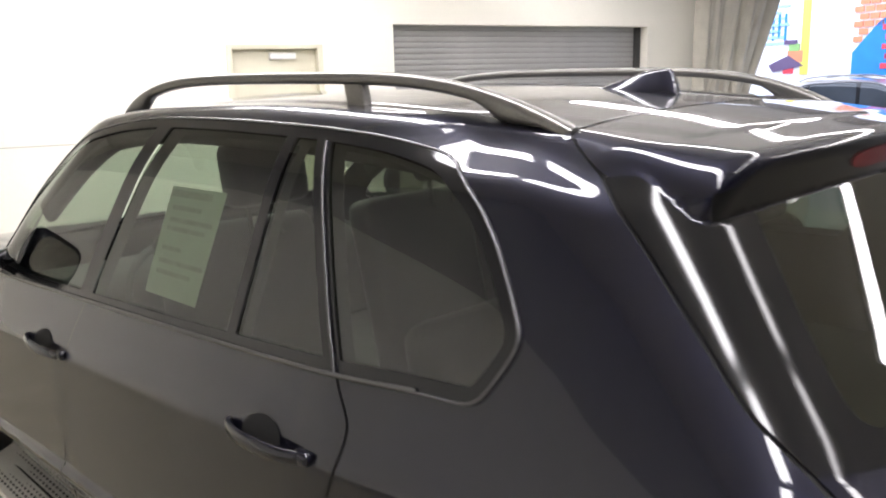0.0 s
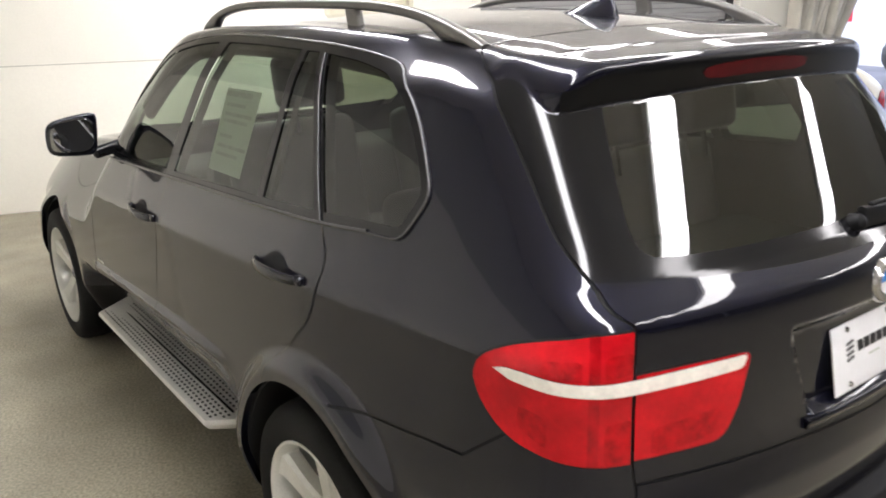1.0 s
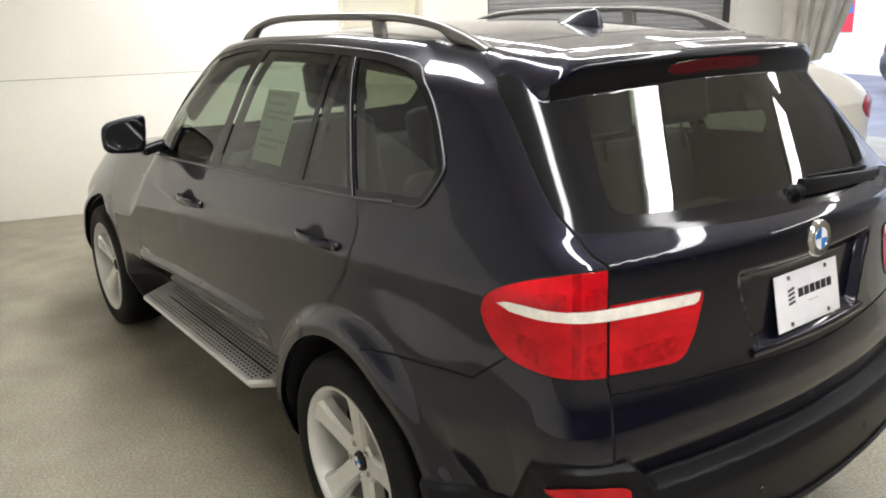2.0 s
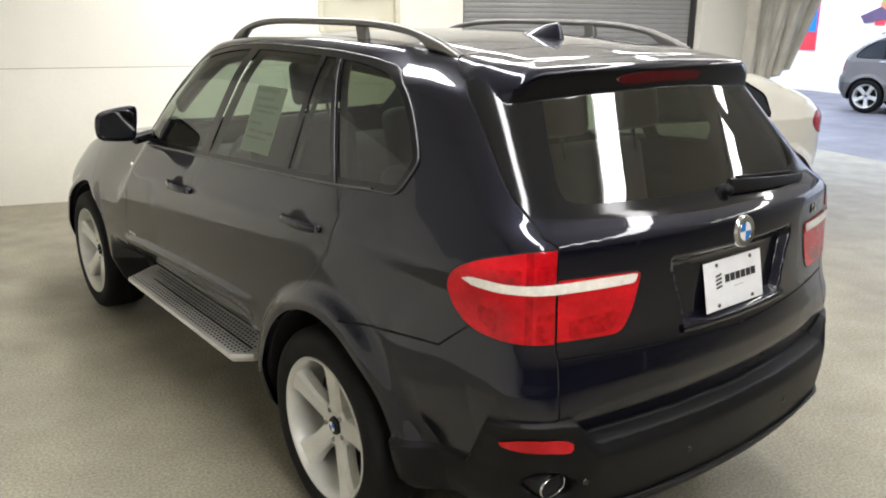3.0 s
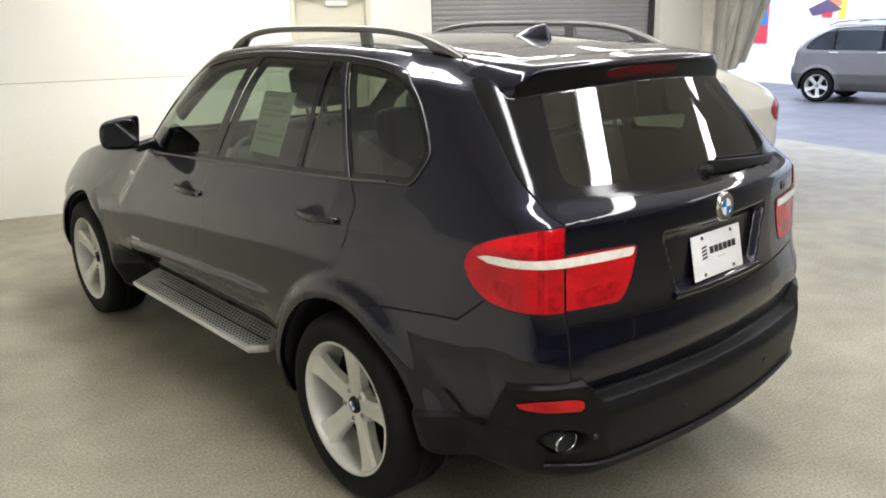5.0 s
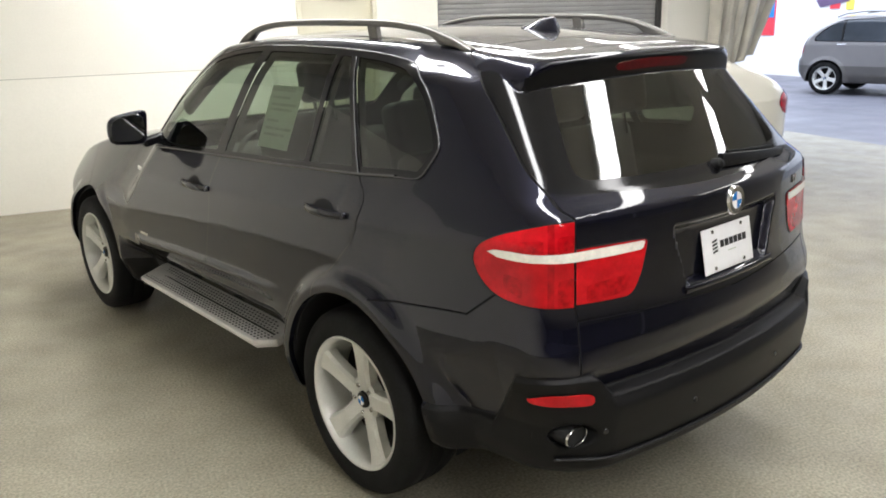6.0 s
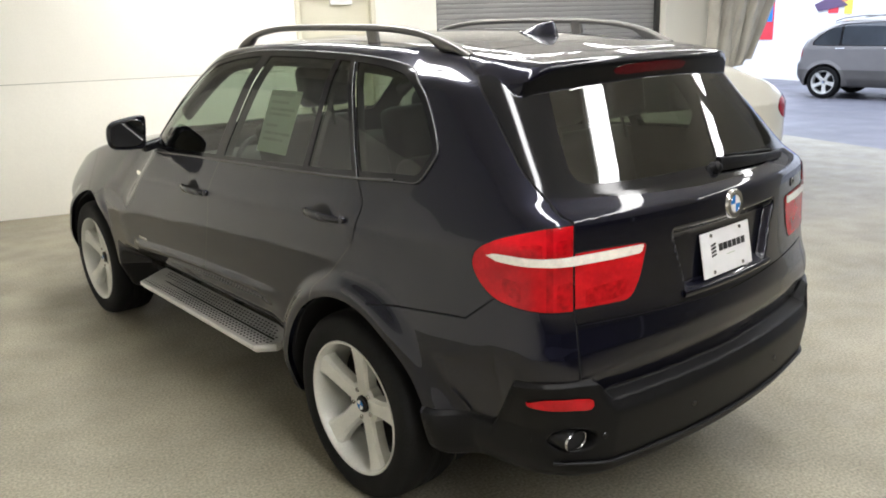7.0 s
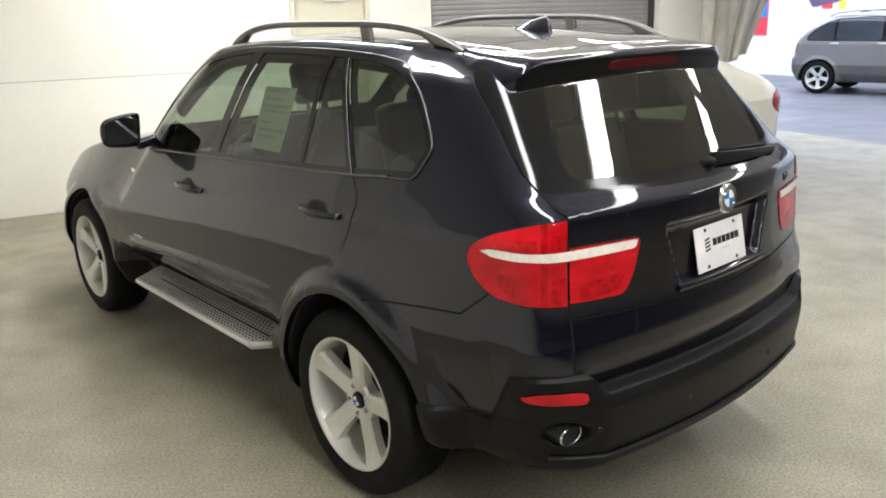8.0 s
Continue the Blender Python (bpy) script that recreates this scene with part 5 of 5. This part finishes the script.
# ---- the other cars ----
def plain_car(name, m, length, width, profile, belt, tail_in, mat, label, windows, wheel_y, wheel_scale, wheel_r, lamp_shape, band, ground=0.26, group=""):
    """A simpler car with its rear at y 0, heading y, resting on z 0."""
    prof = curve(*profile)
    tail = curve(*tail_in)

    def form(x, y, z):
        ax = np.abs(x)
        w = width / 2 - 0.02 - 0.06 * step01(0.45, 0.25, z) - 0.36 * np.maximum(z - belt, 0) - 0.10 * step01(0.55, 0.0, y) ** 2 - 0.10 * step01(length - 0.6, length, y) ** 2
        for hub in wheel_y:
            r = np.hypot(y - hub, z - wheel_r)
            w = smax(w, width / 2 - 0.9 * np.maximum(r - wheel_r * 1.22, 0), 0.03)
        d = smax(ax - w, z - prof(y) + 0.05 * (ax / 0.7) ** 2, 0.12)
        d = smax(d, tail(z) - y + 0.16 * ax * ax, 0.16)
        d = smax(d, y - length + 0.25 * ax * ax, 0.2)
        return smax(d, ground - z, 0.06)
    s = Skin(form, (-width / 2 - 0.05, -0.08, ground - 0.06), (width / 2 + 0.05, length + 0.08, max(v for _, v in profile) + 0.08), 0.036)
    well = lambda x, y, z: np.minimum.reduce([np.maximum(np.hypot(y - h, z - wheel_r) - wheel_r * 1.14, 0.5 - np.abs(x)) for h in wheel_y])
    s.slice(well)
    f_win = [lambda x, y, z, o=round_outline(o, 0.07, 2): np.maximum(outline_field(o, y, z), 0.45 - np.abs(x)) for o in windows]
    for f in f_win:
        s.slice(f, lambda x, y, z: z > 0.8)
    f_band = lambda x, y, z, o=round_outline(band, 0.1, 2): np.maximum(outline_field(o, y, z), 0.45 - np.abs(x))
    s.slice(f_band, lambda x, y, z: z > 0.8)
    f_lamp = lambda x, y, z: np.maximum(outline_field(round_outline(lamp_shape, 0.2, 2), y, z), 0.4 - np.abs(x))
    s.slice(f_lamp, lambda x, y, z: y < 0.6)
    clad = lambda x, y, z: z - 0.62
    s.slice(clad)
    s.finish()
    p = s.centres()
    hole = well(*p.T) < 0
    win = np.zeros(len(p), bool)
    for f in f_win:
        win |= f(*p.T) < 0
    lit = f_lamp(*p.T) < 0
    win &= ~lit
    trim = (f_band(*p.T) < 0) & ~win & ~lit
    low_part = (clad(*p.T) < 0) & ~lit
    t = thing(name, m, label, "car", group)
    hold("body", s.piece(~hole & ~win & ~trim & ~low_part & ~lit), mat[0], t)
    for sd in (p[:, 0] < 0, p[:, 0] >= 0):
        hold("window_trim", s.piece(trim & sd, 0.002), BLACK_GLOSS, t, "black window surround")
    hold("lower_body", s.piece(~hole & ~win & low_part), mat[1], t)
    for f in f_win:
        for sd in (p[:, 0] < 0, p[:, 0] >= 0):
            hold("window", s.piece((f(*p.T) < 0) & sd & ~hole), FAR_GLASS, t, "dark window glass")
    for sd in (p[:, 0] < 0, p[:, 0] >= 0):
        hold("tail_lamp", s.piece(lit & sd, 0.004), RED_LENS_DEEP, t, "red tail lamp")
    for h in wheel_y:
        add_wheel(t, Matrix.Translation((-width / 2 + 0.125, h, wheel_r)) @ OUT_LEFT, 60, wheel_scale)
        add_wheel(t, Matrix.Translation((width / 2 - 0.125, h, wheel_r)) @ OUT_RIGHT, 60, wheel_scale)
    part("underbody", span(-width / 2 + 0.35, width / 2 - 0.35, 0.3, length - 0.3, ground + 0.01, ground + 0.2), SEAM, t)
    return t, form


def flank(form, y, z, side):
    lo, hi = 0.2, 1.2
    for _ in range(30):
        mid = (lo + hi) / 2
        lo, hi = (mid, hi) if float(form(np.array(mid), np.array(y), np.array(z))) < 0 else (lo, mid)
    return side * lo


FAR_GLASS = material("dark car window", (0.030, 0.036, 0.042), 0.06, 0, 0.0, spread=0.3, spread_scale=1.6, ior=1.5)
silver, sform = plain_car("silver_off_road_car", pose(15.34, 6.01, 0, 0, 0, 180 + 2) @ Matrix.Scale(0.94, 4), 4.67, 1.87,
                          [(0.0, 1.02), (0.10, 1.18), (0.25, 1.33), (0.45, 1.48), (0.70, 1.61), (0.95, 1.675), (1.4, 1.70), (2.2, 1.66), (2.75, 1.50), (3.35, 1.14), (3.9, 1.05), (4.45, 0.92), (4.67, 0.75)], 1.08,
                          [(0.2, 0.20), (0.38, 0.07), (0.50, 0.01), (0.62, 0.0), (0.72, 0.0), (0.80, 0.05), (1.0, 0.08), (1.22, 0.15), (1.36, 0.28), (1.65, 0.70)], (SILVER_PAINT, SILVER_LOWER),
                          "silver-grey off-road estate car parked side-on in the far hall",
                          [[(0.51, 1.15), (0.48, 1.20), (0.60, 1.33), (0.80, 1.47), (1.00, 1.56), (1.03, 1.14)], [(1.07, 1.14), (1.05, 1.57), (1.96, 1.60), (2.00, 1.13)], [(2.07, 1.13), (2.03, 1.60), (2.3, 1.57), (2.62, 1.44), (3.06, 1.13)]],
                          (0.76, 3.58), 0.95, 0.350, [(-0.1, 0.85), (0.22, 0.85), (0.25, 1.0), (0.20, 1.10), (-0.1, 1.10)], [(0.47, 1.13), (0.45, 1.20), (0.58, 1.35), (0.78, 1.49), (1.02, 1.59), (1.8, 1.62), (2.32, 1.59), (2.66, 1.45), (3.12, 1.11)])
for side in (-1, 1):
    for y in (1.06, 2.04):
        part("door_handle", box(0.03, 0.20, 0.03, pose(flank(sform, y, 1.07, side), y, 1.07), 0.01, 2), CHROME, silver, "bright door handle")
    hold("roof_rail", sweep([(side * 0.62, y, z) for y, z in ((0.80, 1.635), (0.98, 1.70), (1.4, 1.745), (1.9, 1.735), (2.35, 1.64))], oval(0.02, 0.014, 8)), DARK_RAIL, silver)
    part("door_mirror", box(0.16, 0.10, 0.13, pose(side * 1.02, 2.75, 1.13), 0.04, 3), SILVER_PAINT, silver)
HEAD = math.degrees(math.atan2(0.955, 0.297))
white, _ = plain_car("white_hatchback", pose(5.33, 1.98, 0, 0, 0, HEAD), 3.72, 1.70,
                         [(0.0, 1.02), (0.12, 1.12), (0.45, 1.24), (0.85, 1.36), (1.4, 1.42), (1.9, 1.39), (2.6, 1.02), (3.3, 0.92), (3.72, 0.70)], 0.95,
                         [(0.2, 0.22), (0.45, 0.08), (0.65, 0.0), (0.92, 0.0), (1.05, 0.05), (1.2, 0.25), (1.4, 0.6)], (CREAM_PAINT, CREAM_PAINT),
                         "white hatchback parked beyond the dark car", [[(0.80, 0.98), (0.85, 1.15), (1.1, 1.29), (1.5, 1.33), (1.5, 0.97)], [(1.56, 0.97), (1.56, 1.33), (1.85, 1.30), (2.4, 0.98)]],
                         (0.62, 3.0), 0.86, 0.317, [(-0.1, 0.80), (0.22, 0.80), (0.34, 0.92), (0.26, 1.02), (-0.1, 1.04)], [(0.78, 0.96), (0.82, 1.16), (1.08, 1.31), (1.5, 1.35), (1.86, 1.32), (2.44, 0.96)], 0.22)

# ---- pictures on the far hall's wall: flat painted panels of plain colour fields ----
def hue(name, c):
    return material(name, c, 0.6, spread=0.08, spread_scale=2.5, fine=0.05)


H_BLUE, H_SKY, H_ORANGE, H_RED, H_YELLOW, H_PURPLE, H_GREEN = (hue(n, c) for n, c in (("blue paint", (0.02, 0.22, 0.62)), ("pale blue paint", (0.35, 0.62, 0.80)), ("orange paint", (0.75, 0.25, 0.12)),
                                                                ("red paint", (0.70, 0.05, 0.07)), ("yellow paint", (0.85, 0.70, 0.10)), ("dark violet paint", (0.12, 0.08, 0.16)), ("green paint", (0.25, 0.45, 0.15))))


def picture(name, label, fields, back=None):
    p = thing(name, ROOM @ pose(18.09, -2.017, 0.482) @ Matrix.Diagonal((1, 0.726, 0.726, 1)), label, "mural")
    for nm, mat, pts in fields:
        d = 0.012 + 0.004 * (len(p.children) % 5)
        k = len(pts)
        vs = [(-d, y, z) for y, z in pts] + [(0, y, z) for y, z in pts]
        hold(nm, raw(vs, [tuple(range(k)), tuple(range(2 * k - 1, k - 1, -1))] + [(i, k + i, k + (i + 1) % k, (i + 1) % k) for i in range(k)], 0), mat, p)
    return p


rect = lambda y0, y1, z0, z1: [(y0, z0), (y1, z0), (y1, z1), (y0, z1)]
fields = [("field", H_YELLOW, rect(10.55, 10.85, 1.62, 4.2)), ("field", H_ORANGE, rect(10.75, 11.35, 2.02, 2.40)), ("field", H_PURPLE, [(10.7, 1.9), (11.9, 1.72), (12.1, 1.95), (11.3, 2.25)]),
          ("field", H_GREEN, rect(10.9, 11.3, 2.38, 2.62)), ("field", H_PURPLE, rect(11.0, 11.5, 2.60, 2.74)), ("field", H_RED, rect(11.1, 11.5, 1.66, 1.84))]
for k in range(7):
    fields.append(("stroke", H_SKY, rect(11.35 + 0.17 * (k % 3), 12.35 - 0.14 * (k % 2), 2.62 + 0.20 * k, 2.70 + 0.20 * k)))
for k in range(4):
    fields.append(("stroke", H_BLUE, rect(11.45 + 0.25 * k, 11.52 + 0.25 * k, 2.75 + 0.1 * (k % 2), 3.6)))
picture("painted_mural", "wall painting of pale blue strokes with yellow, orange and violet patches", fields)
fields = [("field", H_BLUE, [(5.5, 1.55), (9.0, 1.55), (9.0, 2.25), (8.2, 3.1), (5.5, 4.6)])]
for r in range(9):
    for q in range(4):
        y = 9.0 - q * 0.34 - 0.17 * (r % 2)
        z = 2.55 + r * 0.22
        if z > 2.25 + (9.0 - y) * 1.05:
            fields.append(("painted_brick", H_ORANGE, rect(y - 0.30, y, z, z + 0.17)))
for k in range(5):
    fields.append(("bar", H_RED, rect(6.4, 8.05 - 0.1 * (k % 2), 1.75 + 0.28 * k, 1.90 + 0.28 * k)))
picture("painted_mural", "wall painting with orange bricks, a blue field and red bars", fields)
picture("poster", "red poster with a blue field on the hall wall", [("field", H_RED, rect(13.9, 14.9, 0.76, 2.6)), ("field", H_BLUE, [(13.95, 1.4), (14.5, 1.4), (14.3, 2.2), (13.95, 2.4)])])
